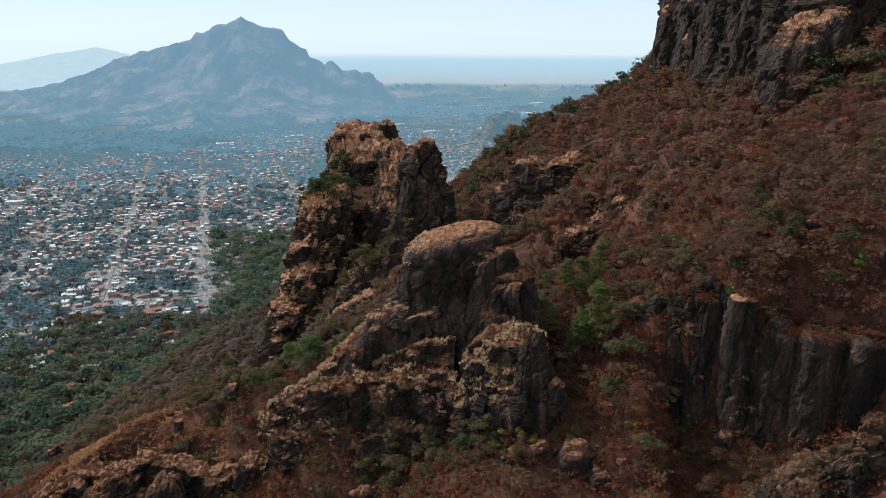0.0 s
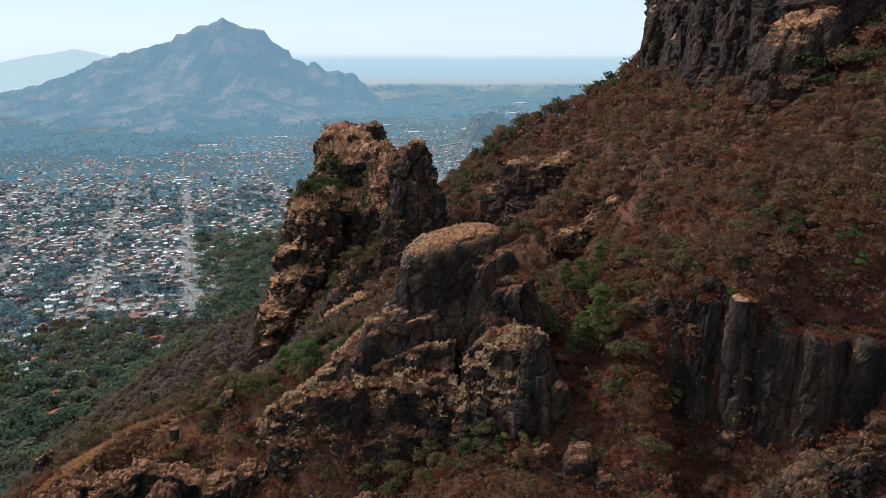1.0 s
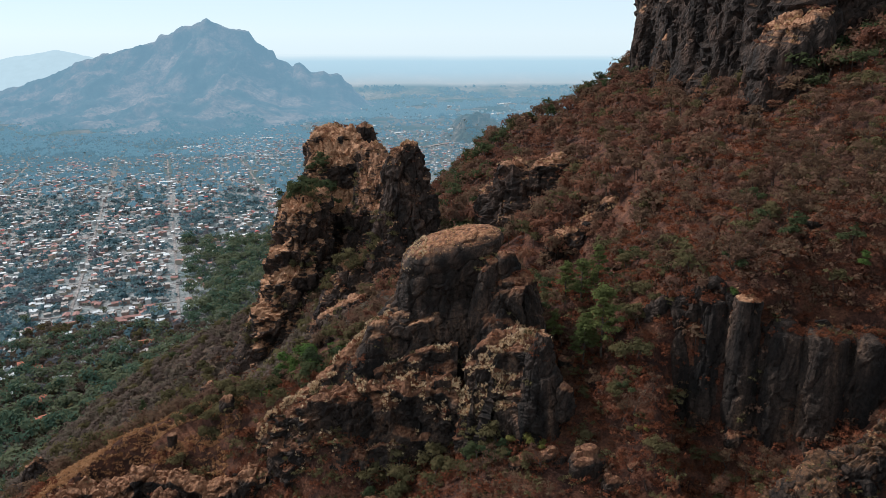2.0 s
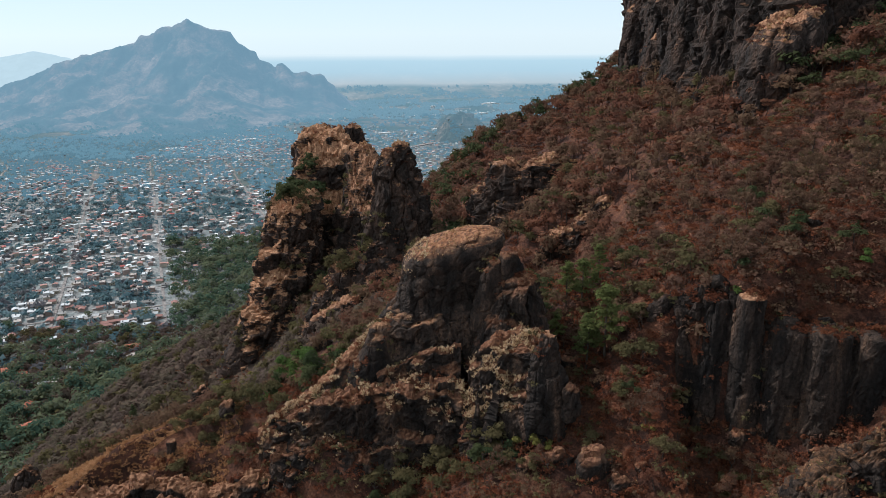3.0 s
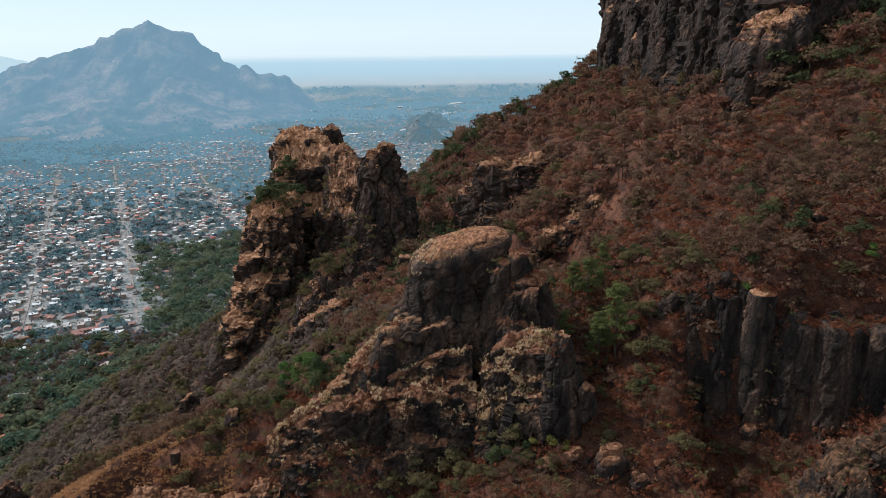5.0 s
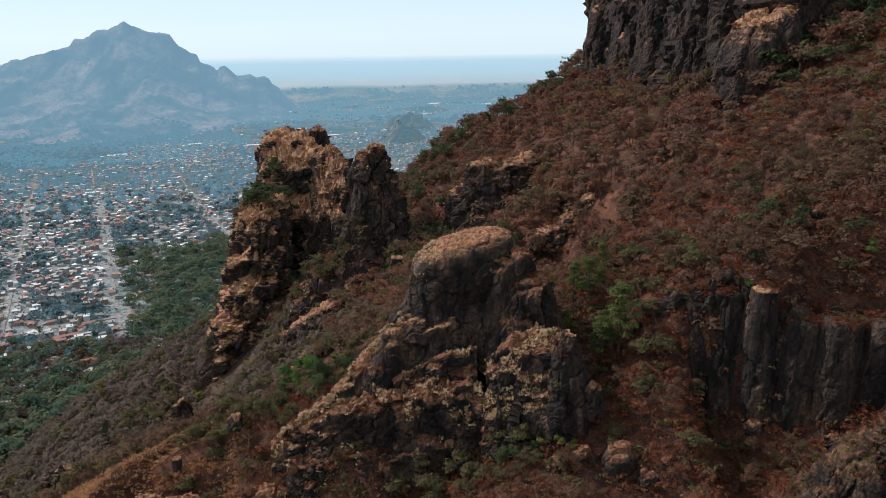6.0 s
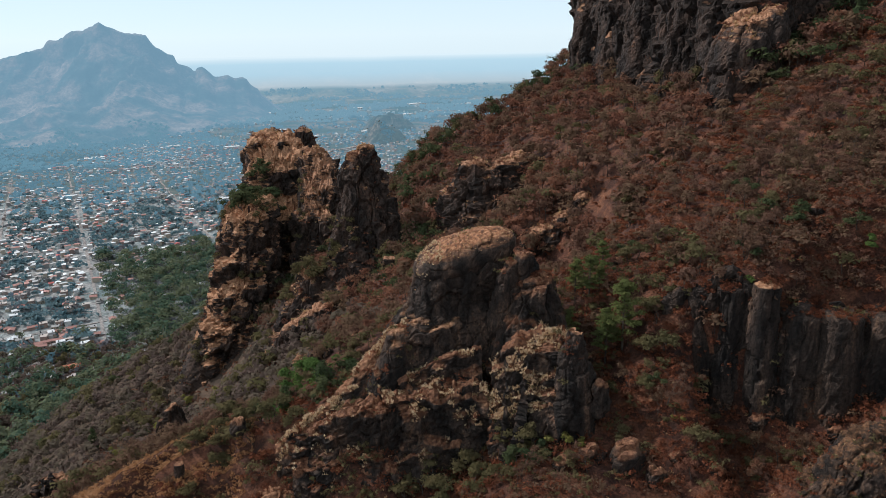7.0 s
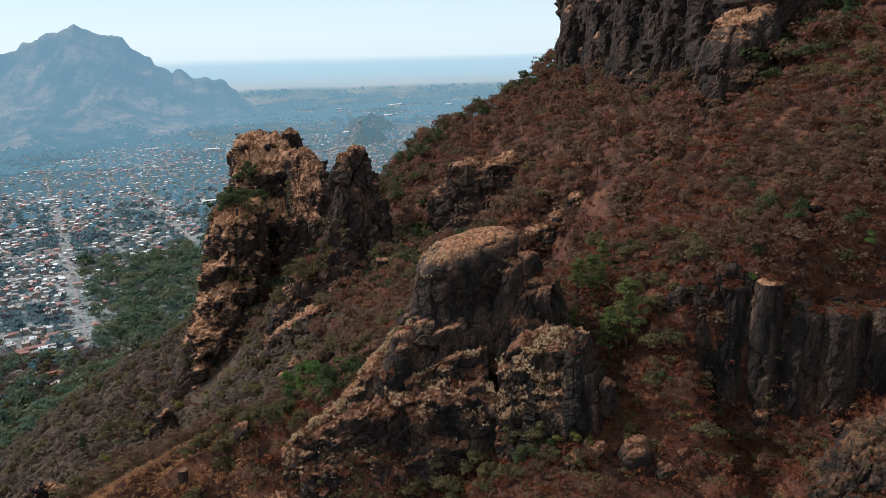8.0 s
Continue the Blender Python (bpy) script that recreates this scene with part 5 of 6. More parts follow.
def rock_spots(names, area_share, steep0, steep1, low, high, shapes, seed, patch=0.1, scale=5.0, below=999.0):
    got = []
    for name, P, N in ROCKS:
        if name.split(".")[0] not in names:
            continue
        ok = (N[:, 2] > steep0) & (N[:, 2] < steep1) & (rng.random(len(P)) < area_share)
        ok &= fbm(P[:, 0] / scale, P[:, 1] / scale, P[:, 2] / scale + seed, 2) > patch
        ok &= (P[:, 2] > height(P[:, 0], P[:, 1]) + 0.3) & (P[:, 2] < below)
        Q = P[ok]
        got.append(np.concatenate([Q, rng.uniform(low, high, (len(Q), 1)), rng.integers(0, len(shapes), (len(Q), 1))], 1))
    return np.concatenate(got)


TUFT = [tuft(s, 16, 0.8) for s in range(60, 66)]
NEAR_ROCKS = {"rock_ledge", "tufted_slab", "rock_outcrop", "rock_shelf", "stacked_boulders", "rock_slab", "rock_pinnacle", "columned_cliff", "cap_rock"}
massed("ledge_tufts", "pale spiky rosettes crowded on the rock ledges", TUFT, np.concatenate([rock_spots({"rock_ledge"}, 0.45, 0.34, 1.1, 0.6, 1.2, TUFT, 1.0, 0.18, 4.0), rock_spots({"tufted_slab"}, 0.5, 0.36, 1.1, 0.6, 1.25, TUFT, 1.5, -0.12, 4.0)]), "cream", "tufts")
massed("rock_grass", "dry grass on the near rocks", TUFT, rock_spots({"rock_shelf", "cap_rock"}, 0.035, 0.6, 1.1, 0.3, 0.7, TUFT, 2.0, 0.1), "straw", "tufts")
massed("ledge_brush", "rust-brown brush rooted on rock ledges", NEAR_BUSH, rock_spots(NEAR_ROCKS - {"cap_rock"}, 0.022, 0.4, 1.1, 0.22, 0.5, NEAR_BUSH, 3.0, 0.0), "rust", "shrubs")
massed("ledge_scrub", "olive scrub rooted on rock ledges", NEAR_BUSH, rock_spots(NEAR_ROCKS - {"cap_rock"}, 0.006, 0.3, 1.1, 0.25, 0.7, NEAR_BUSH, 4.0, 0.15), "olive", "shrubs")
FAR_ROCKS = {"rock_tower", "rock_crag", "rock_knoll", "high_cliff"}
massed("tower_tufts", "tan grass clumps on the ledges of the towers", TUFT, rock_spots(FAR_ROCKS, 0.08, 0.45, 1.1, 0.9, 2.0, TUFT, 5.0, 0.05), "straw", "tufts")
massed("tower_scrub", "dark scrub trees on the shoulders of the towers", FAR_TREE, rock_spots(FAR_ROCKS, 0.03, 0.25, 1.1, 0.3, 0.7, FAR_TREE, 6.0, 0.2, 16.0, 230.0), "olive", "shrubs")
massed("tower_brush", "brown brush clinging to the towers", SCRUB, rock_spots(FAR_ROCKS, 0.02, 0.25, 1.1, 0.5, 1.3, SCRUB, 7.0, 0.05, 10.0), "brown", "shrubs")
massed("fresh_woods", "yellow-green trees scattered in the lower woods", LOW_TREE, strewn(-420, 0, 205, 760, 13.0, mix_keep(0.35, 14.0, 0.2, 9, low_zone), 0.5, 0.9, LOW_TREE), "green", "woods")

tower_rock = np.concatenate([np.concatenate([P, N], 1) for name, P, N in ROCKS if name == "rock_tower"])
ledge_at = tower_rock[(tower_rock[:, 5] > 0.35) & (tower_rock[:, 2] > 203) & (tower_rock[:, 2] < 236) & (tower_rock[:, 1] > 505) & (tower_rock[:, 0] < -64)]
ledge_at = ledge_at[rng.permutation(len(ledge_at))[:60]]
shoulder = np.concatenate([ledge_at[:, :3] - [0, 0, 0.8], rng.uniform(0.5, 1.05, (len(ledge_at), 1)), rng.integers(0, 6, (len(ledge_at), 1))], 1)
massed("shoulder_trees", "dark green trees crowded on the tower's shoulder", LOW_TREE, shoulder, "green", "trees")
cap_west = np.stack([rng.uniform(-12, -5, 150), rng.uniform(188, 202, 150), np.zeros(150), rng.uniform(0.5, 1.1, 150), rng.integers(0, 6, 150)], -1)
top = np.concatenate([P for name, P, N in ROCKS if name == "cap_rock" and P[:, 2].min() > 262])
near_top = np.argmin(np.hypot(top[:, None, 0] - cap_west[None, :, 0], top[:, None, 1] - cap_west[None, :, 1]), 0)
gap = np.hypot(top[near_top, 0] - cap_west[:, 0], top[near_top, 1] - cap_west[:, 1])
cap_west[:, :3] = top[near_top]
massed("cap_tufts", "cream tufts at the end of the domed rock", TUFT, cap_west[gap < 0.6], "cream", "tufts")
massed("brow_fringe", "rust-brown twigs fringing the brow of the columned cliff", NEAR_BUSH, rock_spots({"columned_cliff"}, 0.05, 0.42, 1.1, 0.3, 0.75, NEAR_BUSH, 8.0, -0.2), "rust", "shrubs")


# ---------------------------------------------------------------- the town in the valley
TOWN = Vector((-276, 773, 0))
ALONG, ACROSS = Vector((-0.32, 0.947, 0)), Vector((0.947, 0.32, 0))
LINES = [-1010, -905, -800, -705, -610, -520, -425, -330, -245, -122, 0, 95, 182, 270, 365, 460]


def town_xy(u, v):
    return TOWN.x + ACROSS.x * u + ALONG.x * v, TOWN.y + ACROSS.y * u + ALONG.y * v


def paint(name, colour, rough=0.85, own=False):
    m = bpy.data.materials.new(name)
    m.use_nodes = True
    nt = m.node_tree
    bsdf = nt.nodes["Principled BSDF"]
    geo = nt.nodes.new("ShaderNodeNewGeometry")
    n = nt.nodes.new("ShaderNodeTexNoise")
    n.inputs["Scale"].default_value, n.inputs["Detail"].default_value = 0.35, 5
    nt.links.new(geo.outputs["Position"], n.inputs["Vector"])
    hs = nt.nodes.new("ShaderNodeHueSaturation")
    hs.inputs["Color"].default_value = (*colour, 1)
    rngn = nt.nodes.new("ShaderNodeMapRange")
    rngn.inputs["To Min"].default_value, rngn.inputs["To Max"].default_value = 0.6, 1.3
    nt.links.new(n.outputs[0], rngn.inputs["Value"])
    nt.links.new(rngn.outputs[0], hs.inputs["Value"])
    nt.links.new(hs.outputs[0], bsdf.inputs["Base Color"])
    bsdf.inputs["Roughness"].default_value = rough
    return m


def tinted_paint(name, stops):
    """Paints and roof coverings that differ from house to house by the house's own tint."""
    m = bpy.data.materials.new(name)
    m.use_nodes = True
    nt = m.node_tree
    bsdf = nt.nodes["Principled BSDF"]
    at = nt.nodes.new("ShaderNodeAttribute")
    at.attribute_name = "tint"
    ramp = nt.nodes.new("ShaderNodeValToRGB")
    ramp.color_ramp.interpolation = "CONSTANT"
    while len(ramp.color_ramp.elements) < len(stops):
        ramp.color_ramp.elements.new(0.5)
    for e, (pos, col) in zip(ramp.color_ramp.elements, stops):
        e.position, e.color = pos, (*col, 1)
    nt.links.new(at.outputs["Fac"], ramp.inputs[0])
    nt.links.new(ramp.outputs[0], bsdf.inputs["Base Color"])
    bsdf.inputs["Roughness"].default_value = 0.8
    return m


ROOFS = {"villa": paint("orange_tile_roof", (0.42, 0.13, 0.075)), "white": paint("white_roof", (0.52, 0.52, 0.52)), "grey": paint("concrete_roof", (0.26, 0.245, 0.235)), "dark": paint("weathered_roof", (0.15, 0.14, 0.13)), "red": paint("terracotta_roof", (0.30, 0.145, 0.12)), "pale": paint("pale_roof", (0.38, 0.32, 0.285))}
WALLS = {"white": paint("white_wall", (0.55, 0.54, 0.52)), "cream": paint("cream_wall", (0.42, 0.36, 0.28)), "brick": paint("brick_wall", (0.30, 0.215, 0.18)), "grey": paint("block_wall", (0.24, 0.23, 0.22))}
PANE = paint("dark_window", (0.03, 0.035, 0.04), 0.25)
WOOD = paint("dark_door", (0.09, 0.055, 0.035), 0.7)
ROAD = mat("pale_road", [(0.3, (0.15, 0.13, 0.12)), (0.6, (0.25, 0.22, 0.205))], 4.0, 0.95, 0.0)
# leaf colours paled and blued to stand for haze over the town
HAZED_LEAF = [(0.100, 0.165, 0.190), (0.135, 0.210, 0.235), (0.160, 0.235, 0.245), (0.190, 0.240, 0.270)]
LEAF[("town", False)] = leaf_mat("valley_leaves", HAZED_LEAF, False, 0.35)
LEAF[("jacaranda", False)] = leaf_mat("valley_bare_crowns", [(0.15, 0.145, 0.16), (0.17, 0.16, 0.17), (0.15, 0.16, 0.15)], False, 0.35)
BOX_F = np.array([(0, 1, 5, 4), (1, 2, 6, 5), (2, 3, 7, 6), (3, 0, 4, 7), (4, 5, 6, 7)])


def box(x0, y0, z0, x1, y1, z1):
    return np.array([(x0, y0, z0), (x1, y0, z0), (x1, y1, z0), (x0, y1, z0), (x0, y0, z1), (x1, y0, z1), (x1, y1, z1), (x0, y1, z1)], float), BOX_F


def gable(w, d, z, rise, over=0.4):
    """A pitched roof with a little thickness."""
    a, b = w / 2 + over, d / 2 + over
    v = np.array([(-a, -b, z), (a, -b, z), (a, 0, z + rise), (-a, 0, z + rise), (-a, b, z), (a, b, z), (-a, -b, z + 0.25), (a, -b, z + 0.25), (a, 0, z + rise + 0.25), (-a, 0, z + rise + 0.25), (-a, b, z + 0.25), (a, b, z + 0.25)])
    f = np.array([(6, 7, 8, 9), (9, 8, 11, 10), (0, 1, 7, 6), (5, 4, 10, 11), (1, 2, 8, 7), (2, 5, 11, 8), (3, 0, 6, 9), (4, 3, 9, 10)])
    return v, f


def house_master(w, d, h, roof, wall, pitched, label, annex=0.0):
    root = new("house")
    tagged(root, label, "house", "houses at the edge of town")
    kinds = [("wall", joined([box(-w / 2, -d / 2, -3, w / 2, d / 2, h)] + ([box(w / 2 - 0.1, -d / 2, -3, w / 2 + annex, d / 6, h * 0.6)] if annex else [])), WALLS[wall])]
    if pitched:
        kinds.append(("roof", gable(w, d, h, d * 0.2), ROOFS[roof]))
    else:
        kinds.append(("roof", box(-w / 2 - 0.25, -d / 2 - 0.25, h, w / 2 + 0.25, d / 2 + 0.25, h + 0.3), ROOFS[roof]))
        kinds.append(("water_tank", joined([limb((w * 0.25, d * 0.2, h + 0.3), (w * 0.25, d * 0.2, h + 1.6), 0.6, 0.6, 8), limb((w * 0.25, d * 0.2, h + 1.6), (w * 0.25, d * 0.2, h + 1.75), 0.6, 0.2, 8)]), PANE))
    if annex:
        kinds.append(("annex_roof", box(w / 2, -d / 2 - 0.2, h * 0.6, w / 2 + annex + 0.2, d / 6 + 0.2, h * 0.6 + 0.2), ROOFS["grey" if roof != "grey" else "pale"]))
    for k in range(3):
        x = -w / 2 + w * (k + 0.6) / 3.4
        if k == 1:
            kinds.append(("door", box(x - 0.5, -d / 2 - 0.05, 0, x + 0.5, -d / 2 + 0.1, 2.1), WOOD))
        else:
            kinds.append(("window", box(x - 0.7, -d / 2 - 0.05, h - 2.0, x + 0.7, -d / 2 + 0.1, h - 0.8), PANE))
    for nm, (v, f), m in kinds:
        ob = new(nm, mesh_of(nm, v, f, [m]))
        ob.parent = root
    return root


MASTERS = [house_master(8, 7, 3.4, "grey", "cream", False, "small cream house with a flat concrete roof"),
           house_master(8.5, 6.5, 5.8, "white", "white", False, "two-storey white house with a flat white roof", 4),
           house_master(8.5, 7.5, 3.4, "red", "cream", True, "cream house under a pitched terracotta roof"),
           house_master(10.5, 6.5, 3.2, "red", "brick", True, "long brick house with a terracotta roof", 4),
           house_master(8, 7, 5.6, "pale", "brick", False, "narrow brick house with a pale flat roof"),
           house_master(9.5, 7.5, 3.4, "dark", "grey", False, "grey block house with a weathered roof", 3),
           house_master(7.5, 7, 3.2, "white", "cream", True, "cream house under a pale sheet roof"),
           house_master(7, 6, 3.0, "pale", "grey", True, "small block house with a pale pitched roof")]
HALL = house_master(34, 16, 6, "white", "white", False, "long white flat-roofed hall among the houses", 8)
VILLA = house_master(15, 11, 5.5, "villa", "brick", True, "large villa with bright orange-red tiled roofs", 6)
turn_town = math.atan2(ACROSS.y, ACROSS.x)
lots = []
for a, b in zip(LINES, LINES[1:]):
    n_across = max(2, int((b - a - 8) / 12.5))
    for v in np.arange(-230, 1860, 11.8):
        if abs((v + 60) % 118 - 8) < 5:
            continue
        for k in range(n_across):
            u = a + 4 + (b - a - 8) * (k + 0.5) / n_across + rng.uniform(-2.5, 2.5)
            x, y = town_xy(u + rng.normal() * 5, v + rng.uniform(-9, 9) + 6 * math.sin(u / 17.0))
            lots.append((x, y, u, v))
lots = np.array(lots)
MAIN = (0, -122, -330, 182, -520, -705)
lots = lots[np.min([np.abs(lots[:, 2] - u) for u in MAIN], 0) > 6.5]
lots = lots[height(lots[:, 0], lots[:, 1]) < 31]
LX, LY, LU, LV = lots.T
edge = 12 + 190 * step(150, 400, LV) + 180 * step(900, 1400, LV) + 34 * fbm(LV / 40, 1.0, 2.0, 2)
dens = 0.60 + 1.05 * fbm(LX / 62, LY / 62, 3.0, 3) - 0.6 * step(1450, 2100, LV + 0.15 * np.abs(LU + 250)) - 1.0 * step(-70, -190, LV)
built = (LU < edge) & (rng.random(len(LX)) < dens) & (LX > -1.02 * LY * 0.75 - 60) & (LV > -225 + 0.25 * (LU + 400)) & (LY < 1960 + 40 * fbm(LX / 60, 1.0, 5.0, 2) + 600 * step(-760, -560, LX))
spots = lots[built]
spots = spots[np.argsort(np.hypot(spots[:, 0], spots[:, 1]))]
used = set()
for x, y, u, v in spots[:290]:
    k = int(rng.choice(8, p=[0.17, 0.15, 0.15, 0.1, 0.13, 0.11, 0.12, 0.07]))
    m = Matrix.LocRotScale((x, y, ground_z(x, y)), Euler((0, 0, turn_town + rng.choice([0, 1.5708, 3.1416, 4.7124]) + rng.normal() * 0.12)), None)
    if k in used:
        copy_thing(MASTERS[k], m)
    else:
        MASTERS[k].matrix_basis = m
        used.add(k)


def set_copies(master, places):
    for k, (x, y, s, a) in enumerate(places):
        m = Matrix.LocRotScale((x, y, ground_z(x, y)), Euler((0, 0, turn_town + a)), None)
        ob = copy_thing(master, m) if k else master
        ob.matrix_basis = m
        ob.scale = (s, s, 1)


set_copies(VILLA, ((-386, 652, 1.1, 0.2), (-372, 640, 1.0, 1.7), (-318, 540, 1.2, 0.4), (-336, 575, 0.8, 1.2), (-290, 700, 1.0, 0.1), (-240, 1105, 1.0, 0.3)))
set_copies(HALL, ((-660, 2135, 1.5, 0.0), (-500, 1310, 0.9, 0.0), (-560, 1590, 0.8, 0.1), (-300, 2240, 1.2, -0.2), (-60, 2420, 1.2, 0.1), (-820, 1330, 0.9, 0.0), (-230, 1480, 0.8, 0.0), (-700, 1010, 0.7, 0.0), (120, 2520, 1.1, 0.3), (-120, 1950, 0.9, 0.0), (-260, 3300, 1.6, 0.2), (150, 3420, 1.9, 0.0), (420, 3560, 2.2, 0.1), (640, 3480, 2.4, -0.1), (720, 3300, 1.6, 0.2), (330, 3080, 1.5, 0.3), (-480, 2300, 1.2, 0.1), (-180, 2650, 1.4, 0.0)))


def massed_houses(spots, name, glow, share):
    """The rest of the town, joined: walls and roofs with a tint for each house. glow, share: haze painted over them as
    emission.
    """
    wv, rv, wt, rt, wf, rf = [], [], [], [], [], []
    nw = nr = 0
    zs = height(spots[:, 0], spots[:, 1])
    for (x, y, u, v), z in zip(spots, zs):
        w, d, h = rng.uniform(4.0, 9.5), rng.uniform(3.5, 7.5), rng.choice([3.2, 3.4, 5.8, 6.2], p=[0.4, 0.25, 0.2, 0.15])
        a = turn_town + rng.choice([0, 1.5708]) + rng.normal() * 0.15
        pitched = rng.random() < 0.35
        c, s = math.cos(a), math.sin(a)
        place = lambda q: np.stack([x + q[:, 0] * c - q[:, 1] * s, y + q[:, 0] * s + q[:, 1] * c, z + q[:, 2]], -1)
        q, f = box(-w / 2, -d / 2, -3, w / 2, d / 2, h)
        wv.append(place(q)); wf.append(f + nw); nw += len(q); wt.append(np.full(len(q), rng.random()))
        q, f = gable(w, d, h, d * 0.2) if pitched else box(-w / 2 - 0.2, -d / 2 - 0.2, h, w / 2 + 0.2, d / 2 + 0.2, h + 0.3)
        rv.append(place(q)); rf.append(f + nr); nr += len(q)
        rt.append(np.full(len(q), rng.uniform(0.6, 1.0) if pitched and rng.random() < 0.75 else rng.random() * 0.72))
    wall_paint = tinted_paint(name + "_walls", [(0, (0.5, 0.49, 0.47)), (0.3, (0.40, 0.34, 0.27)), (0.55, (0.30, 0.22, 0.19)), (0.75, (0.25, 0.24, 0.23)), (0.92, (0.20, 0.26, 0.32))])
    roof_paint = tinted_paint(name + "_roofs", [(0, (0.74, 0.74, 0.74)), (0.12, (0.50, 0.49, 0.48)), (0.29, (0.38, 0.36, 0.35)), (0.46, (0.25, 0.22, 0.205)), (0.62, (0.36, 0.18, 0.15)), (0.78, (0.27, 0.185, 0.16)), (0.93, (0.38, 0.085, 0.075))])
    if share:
        haze_emission(wall_paint, [(0, glow, share)])
        haze_emission(roof_paint, [(0, glow, share)])
    key = name.replace(" ", "_")
    tagged(new(key + "_walls", mesh_of(name + "_walls", np.concatenate(wv), np.concatenate(wf), [wall_paint], tint=np.concatenate(wt))), f"crowded low house walls of the {name} quarter", "houses", kind="stuff")
    tagged(new(key + "_roofs", mesh_of(name + "_roofs", np.concatenate(rv), np.concatenate(rf), [roof_paint], tint=np.concatenate(rt))), f"white, grey and terracotta roofs of the {name} quarter", "roofs", kind="stuff")


# scattered houses out on the plain, thinning with distance
fx, fy = rng.uniform(-1300, 1700, 5400), 1750 + 2550 * rng.random(5400) ** 1.35
ok = (fbm(fx / 160, fy / 160, 6.0, 2) > np.where(fx > -700 + 0.2 * (fy - 1900), -0.25, 0.15)) & (fx > -1500) & ((fx > -620) | (fy < 1930))
outer = np.stack([fx[ok], fy[ok], fx[ok] * 0, fy[ok] * 0], -1)
# the quarters behind the towers
qx, qy = rng.uniform(-700, 500, 3400), rng.uniform(1250, 2450, 3400)
qu, qv = (qx - TOWN.x) * ACROSS.x + (qy - TOWN.y) * ACROSS.y, (qx - TOWN.x) * ALONG.x + (qy - TOWN.y) * ALONG.y
ok = (fbm(qx / 110, qy / 110, 8.0, 2) > -0.12) & (height(qx, qy) < 31) & (qu > 150)
behind = np.stack([qx[ok], qy[ok], qu[ok], qv[ok]], -1)
rest = np.concatenate([spots[290:], outer, behind])
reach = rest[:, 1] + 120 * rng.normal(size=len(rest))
massed_houses(rest[reach < 1550], "town", (0, 0, 0), 0.0)
# quarters from here on carry painted haze, a stronger glow the farther out
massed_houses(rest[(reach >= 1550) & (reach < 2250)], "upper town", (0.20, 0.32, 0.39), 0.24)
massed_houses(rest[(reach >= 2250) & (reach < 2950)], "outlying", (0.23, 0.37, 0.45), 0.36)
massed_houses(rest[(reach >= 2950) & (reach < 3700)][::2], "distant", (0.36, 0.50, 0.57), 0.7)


def road_strip(name, label, pts, width):
    """A road laid over the ground along a line."""
    P = np.array(pts, float)
    run = np.concatenate([[0], np.cumsum(np.hypot(*np.diff(P, axis=0).T))])
    s = np.arange(0, run[-1], 8.0)
    x, y = np.interp(s, run, P[:, 0]), np.interp(s, run, P[:, 1])
    tx, ty = np.gradient(x), np.gradient(y)
    l = np.hypot(tx, ty)
    nx, ny = -ty / l * width / 2, tx / l * width / 2
    xs, ys = np.stack([x + nx, x - nx], -1), np.stack([y + ny, y - ny], -1)
    V = np.stack([xs, ys, height(xs, ys) + (0.7 if width < 10 else 2.5)], -1)
    V = np.concatenate([V, V - [0, 0, 4.0]], 1)
    k = np.arange(len(s) - 1)[:, None] * 4
    f = np.concatenate([k + np.array(q) for q in ((0, 4, 5, 1), (1, 5, 7, 3), (4, 0, 2, 6))])
    tagged(new(name, mesh_of(name, V.reshape(-1, 3), f[:, ::-1], [ROAD])), label, "road", kind="structure")


for u in LINES:
    v0, v1 = (0 if u == 0 else -140 + 0.12 * abs(u) if u < 0 else 380 if u < 200 else 700), 1180 + rng.uniform(-150, 200)
    wob = rng.normal(size=6) * 2.5
    road_strip("road", "pale straight street between the houses", [town_xy(u + wob[k], v0 + (v1 - v0) * k / 5) for k in range(6)], 3.6 if u in MAIN else 2.6)
for v in np.arange(-60 + 8, 1150, 118):
    road_strip("road", "narrow cross street of the town", [town_xy(u, v + 9 * math.sin(u / 140.0)) for u in range(-900, 20 if v < 400 else 200, 70)], 3.6)
road_strip("highway", "wide pale highway at the foot of the mountain", [(-1000, 2060), (-760, 2075), (-640, 2060), (-500, 1960), (-330, 1900), (-150, 1990), (150, 2250)], 17)

# trees of the town and the woods between it and the slope
TOWN_TREE = [bush(s, 7.5, 22, 2.0, 0.85) for s in range(50, 56)]
BELT_TREE = [bush(s, 8.5, 11, 3.4, 0.9) for s in range(60, 66)]
free = lots[~built]
free = np.concatenate([free, free[np.hypot(free[:, 0], free[:, 1]) < 1500]])
tx, ty = free[:, 0] + rng.uniform(-7, 7, len(free)), free[:, 1] + rng.uniform(-7, 7, len(free))
extra = spots[rng.random(len(spots)) < 0.5 - 0.28 * step(1300, 1800, spots[:, 1])]
ex, ey = extra[:, 0] + rng.choice([-9, 9], len(extra)), extra[:, 1] + rng.uniform(-8, 8, len(extra))


def wood_patch(n, x0, x1, y0, y1, test):
    x, y = rng.uniform(x0, x1, n), rng.uniform(y0, y1, n)
    ok = test(x, y) & (height(x, y) < 45)
    return x[ok], y[ok]


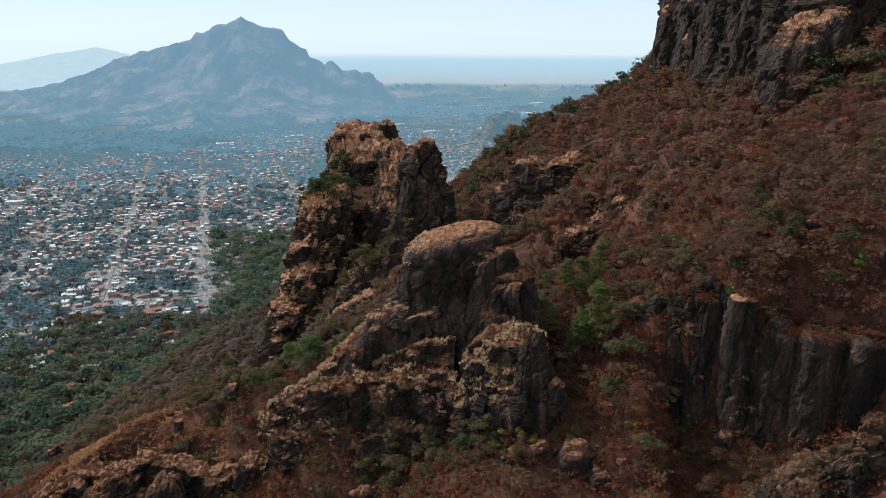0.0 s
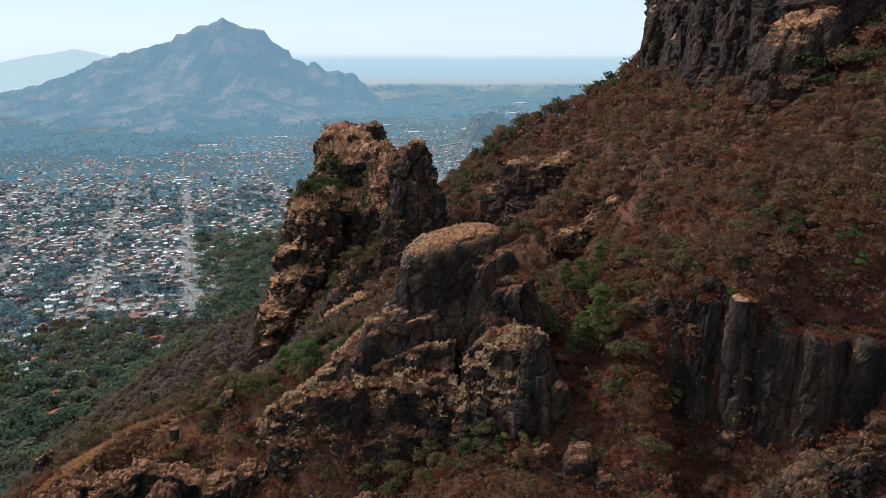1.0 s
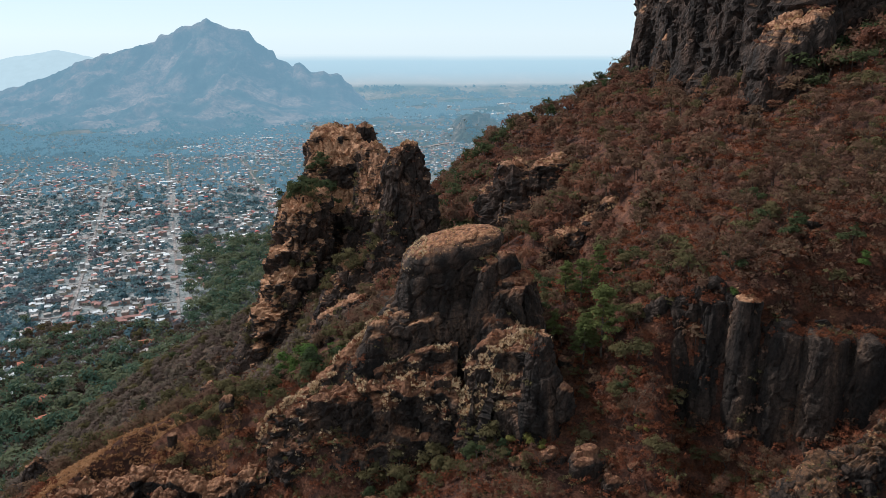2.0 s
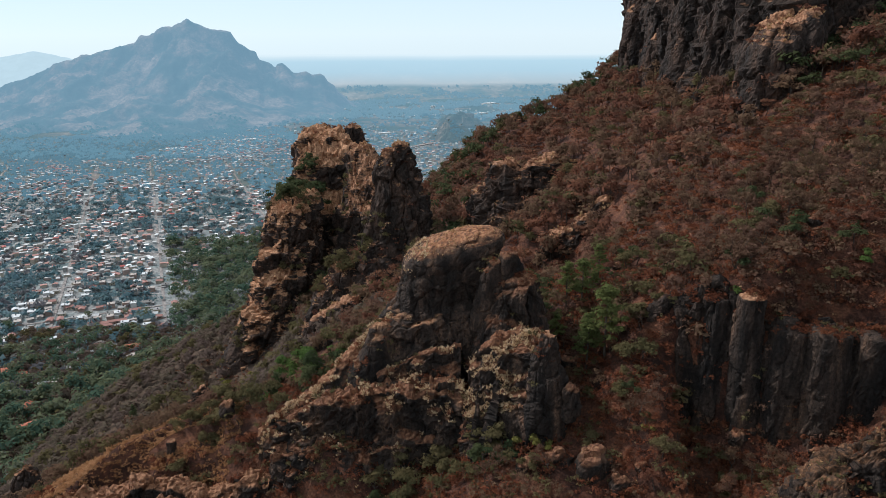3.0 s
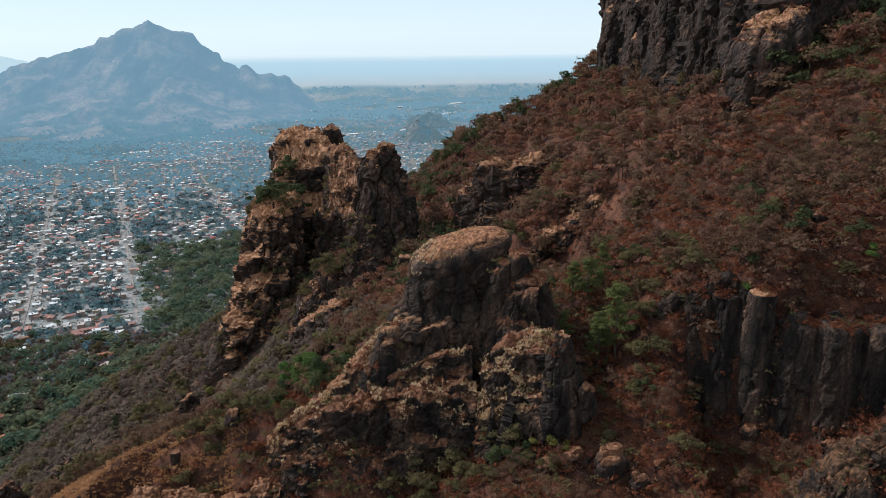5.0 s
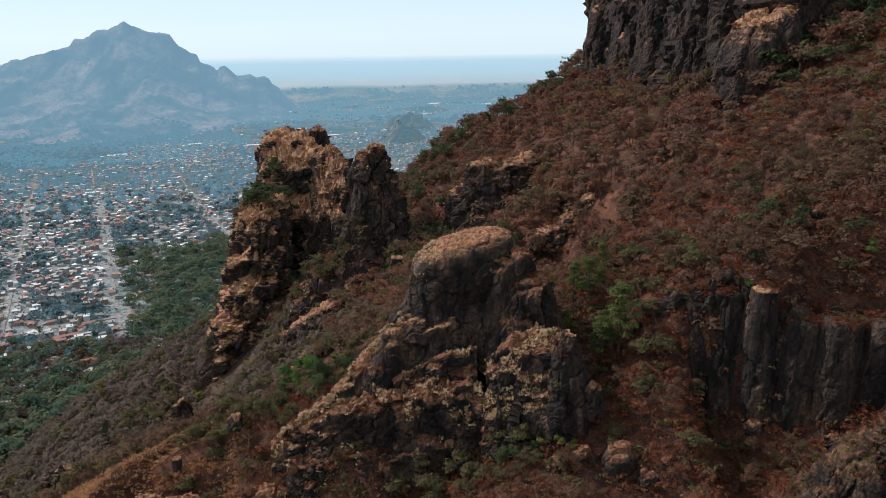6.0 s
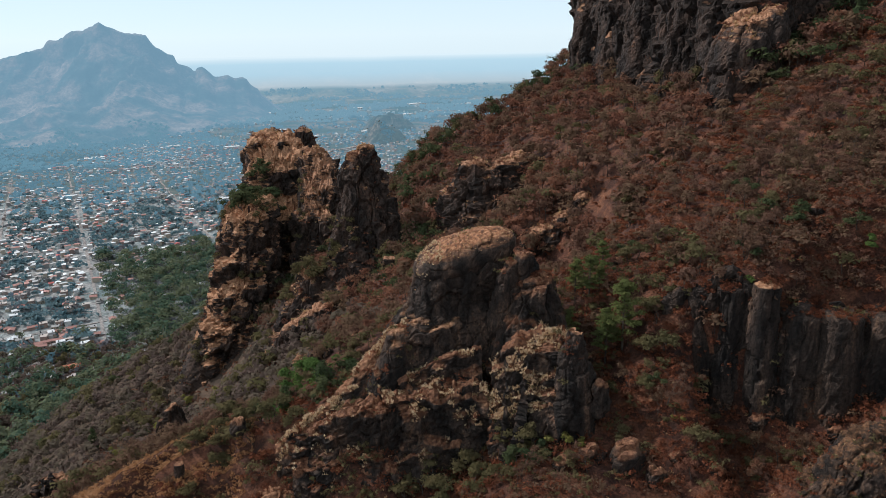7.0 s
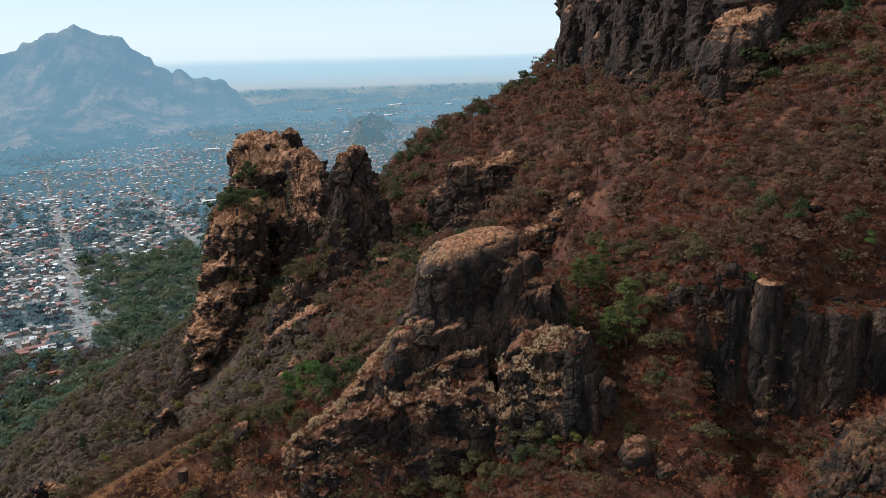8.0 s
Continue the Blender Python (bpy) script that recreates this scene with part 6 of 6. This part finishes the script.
wx, wy = wood_patch(6000, -620, 260, 330, 1150, lambda x, y: ((x - TOWN.x) * ACROSS.x + (y - TOWN.y) * ACROSS.y > 8 + 34 * fbm(x / 45, y / 45, 7.0, 2)) & ((x - TOWN.x) * ALONG.x + (y - TOWN.y) * ALONG.y < 330) | (y < 690))
ox, oy = wood_patch(7000, -1500, 1700, 1500, 3500, lambda x, y: (fbm(x / 130, y / 130, 2.0, 3) > -0.25))
nx, ny = wood_patch(5200, -1400, 600, 1500, 2450, lambda x, y: (fbm(x / 90, y / 90, 5.0, 3) > -0.45))
AX, AY = np.concatenate([tx, ex, wx, ox, nx]), np.concatenate([ty, ey, wy, oy, ny])
AU = (AX - TOWN.x) * ACROSS.x + (AY - TOWN.y) * ACROSS.y
AV = (AX - TOWN.x) * ALONG.x + (AY - TOWN.y) * ALONG.y
seen = (AX > -0.78 * AY - 60) & ((np.min([np.abs(AU - u) for u in MAIN], 0) > 9) | (AV < 0) | (AV > 1200))
AX, AY = AX[seen], AY[seen]
AS = rng.uniform(0.45, 1.5, len(AX)) * (1 - 0.4 * step(1250, 1900, AY)) * (1 + 0.9 * step(2350, 3000, AY))
green_spots = np.stack([AX, AY, height(AX, AY), AS, rng.integers(0, 6, len(AX))], -1)
bare = rng.random(len(AX)) < 0.16
foot = (AX - TOWN.x) * ALONG.x + (AY - TOWN.y) * ALONG.y < -40 + 55 * rng.normal(size=len(AX))
foot |= ((AX - TOWN.x) * ACROSS.x + (AY - TOWN.y) * ACROSS.y > 5) & ((AX - TOWN.x) * ALONG.x + (AY - TOWN.y) * ALONG.y < 360)
# haze painted over the leaves as blue emission, a larger share on farther trees
for key, cols, glow, share in (("upper", HAZED_LEAF, (0.165, 0.315, 0.405), 0.54), ("outlying", HAZED_LEAF, (0.195, 0.36, 0.47), 0.68), ("distant", HAZED_LEAF, (0.235, 0.40, 0.50), 0.76), ("hill", HAZED_LEAF, (0.19, 0.355, 0.45), 0.72)):
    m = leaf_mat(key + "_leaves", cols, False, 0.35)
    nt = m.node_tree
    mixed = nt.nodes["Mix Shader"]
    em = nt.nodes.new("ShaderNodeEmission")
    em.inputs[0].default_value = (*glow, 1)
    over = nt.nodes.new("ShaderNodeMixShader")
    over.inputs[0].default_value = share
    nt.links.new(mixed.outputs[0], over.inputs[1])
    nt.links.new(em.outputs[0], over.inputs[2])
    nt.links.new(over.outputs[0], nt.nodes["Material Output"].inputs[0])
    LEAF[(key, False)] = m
reach = AY + 120 * rng.normal(size=len(AY))
near_t, upper_t, mid_t = reach < 1550, (reach >= 1550) & (reach < 2250), (reach >= 2250) & (reach < 3000)
massed("town_trees", "trees between the houses of the valley, leaves paled blue for haze", TOWN_TREE, green_spots[~bare & near_t & ~foot], "town", "trees")
LEAF[("vale", False)] = leaf_mat("vale_leaves", [(0.060, 0.098, 0.074), (0.088, 0.130, 0.086), (0.160, 0.170, 0.098), (0.122, 0.132, 0.104)], False, 0.3)
VALE_TREE = [small_tree(s, 10.0, 66, 0.88, 0.19, 0.014, 1.5, 0.0, 0) for s in range(80, 86)]
massed("vale_trees", "dark green trees between the town and the foot of the slope", VALE_TREE, green_spots[~bare & near_t & foot] * [1, 1, 1, 1.25, 1], "vale", "trees")
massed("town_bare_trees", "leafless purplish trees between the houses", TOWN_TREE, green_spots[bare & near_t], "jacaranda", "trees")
knoll_at = np.stack([150 + 30 * rng.normal(size=150), 2225 + 24 * rng.normal(size=150)], -1)
knoll_at = np.concatenate([knoll_at, np.clip(72 - 0.95 * np.hypot(knoll_at[:, :1] - 150, knoll_at[:, 1:] - 2264), 4, 69), rng.uniform(0.7, 1.3, (150, 1)), rng.integers(0, 6, (150, 1))], 1)
massed("knoll_trees", "trees over the knoll in the plain, blue with painted haze", TOWN_TREE, knoll_at, "upper", "trees")
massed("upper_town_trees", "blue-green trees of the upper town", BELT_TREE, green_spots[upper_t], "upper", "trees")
massed("outlying_trees", "tree belts beyond the town, blue with painted haze", BELT_TREE, green_spots[mid_t], "outlying", "trees")
bx, by = rng.uniform(-700, 2300, 9000), rng.uniform(2900, 4190, 9000)
ok = (fbm(bx / 170, by / 90, 3.0, 3) > -0.06) & (bx > -560 + 0.2 * (by - 2900)) & (np.abs(bx) < 0.62 * by)
bx, by = bx[ok], by[ok]
massed("distant_trees", "tree belts far out on the plain, pale blue with painted haze", BELT_TREE, np.stack([bx, by, height(bx, by), rng.uniform(0.7, 1.9, len(bx)), rng.integers(0, 6, len(bx))], -1), "distant", "trees")
mx, my = rng.uniform(-2100, -330, 7500), 1900 + 850 * rng.random(7500) ** 1.3
ok = (fbm(mx / 120, my / 160, 9.0, 3) > -0.16 + 0.35 * step(2150, 2750, my)) & (my > 1960 - 0.16 * (mx + 700) * (mx < -700) - 0.3 * (mx + 700) * (mx > -700) * -1) & (mx > -0.8 * my)
mx, my = mx[ok], my[ok]
mz = np.maximum(height(mx, my), mountain_height(mx, my))
massed("mountain_foot_trees", "woods over the foot of the mountain, blue with painted haze", BELT_TREE, np.stack([mx, my, mz, rng.uniform(0.5, 1.15, len(mx)), rng.integers(0, 6, len(mx))], -1), "hill", "trees")
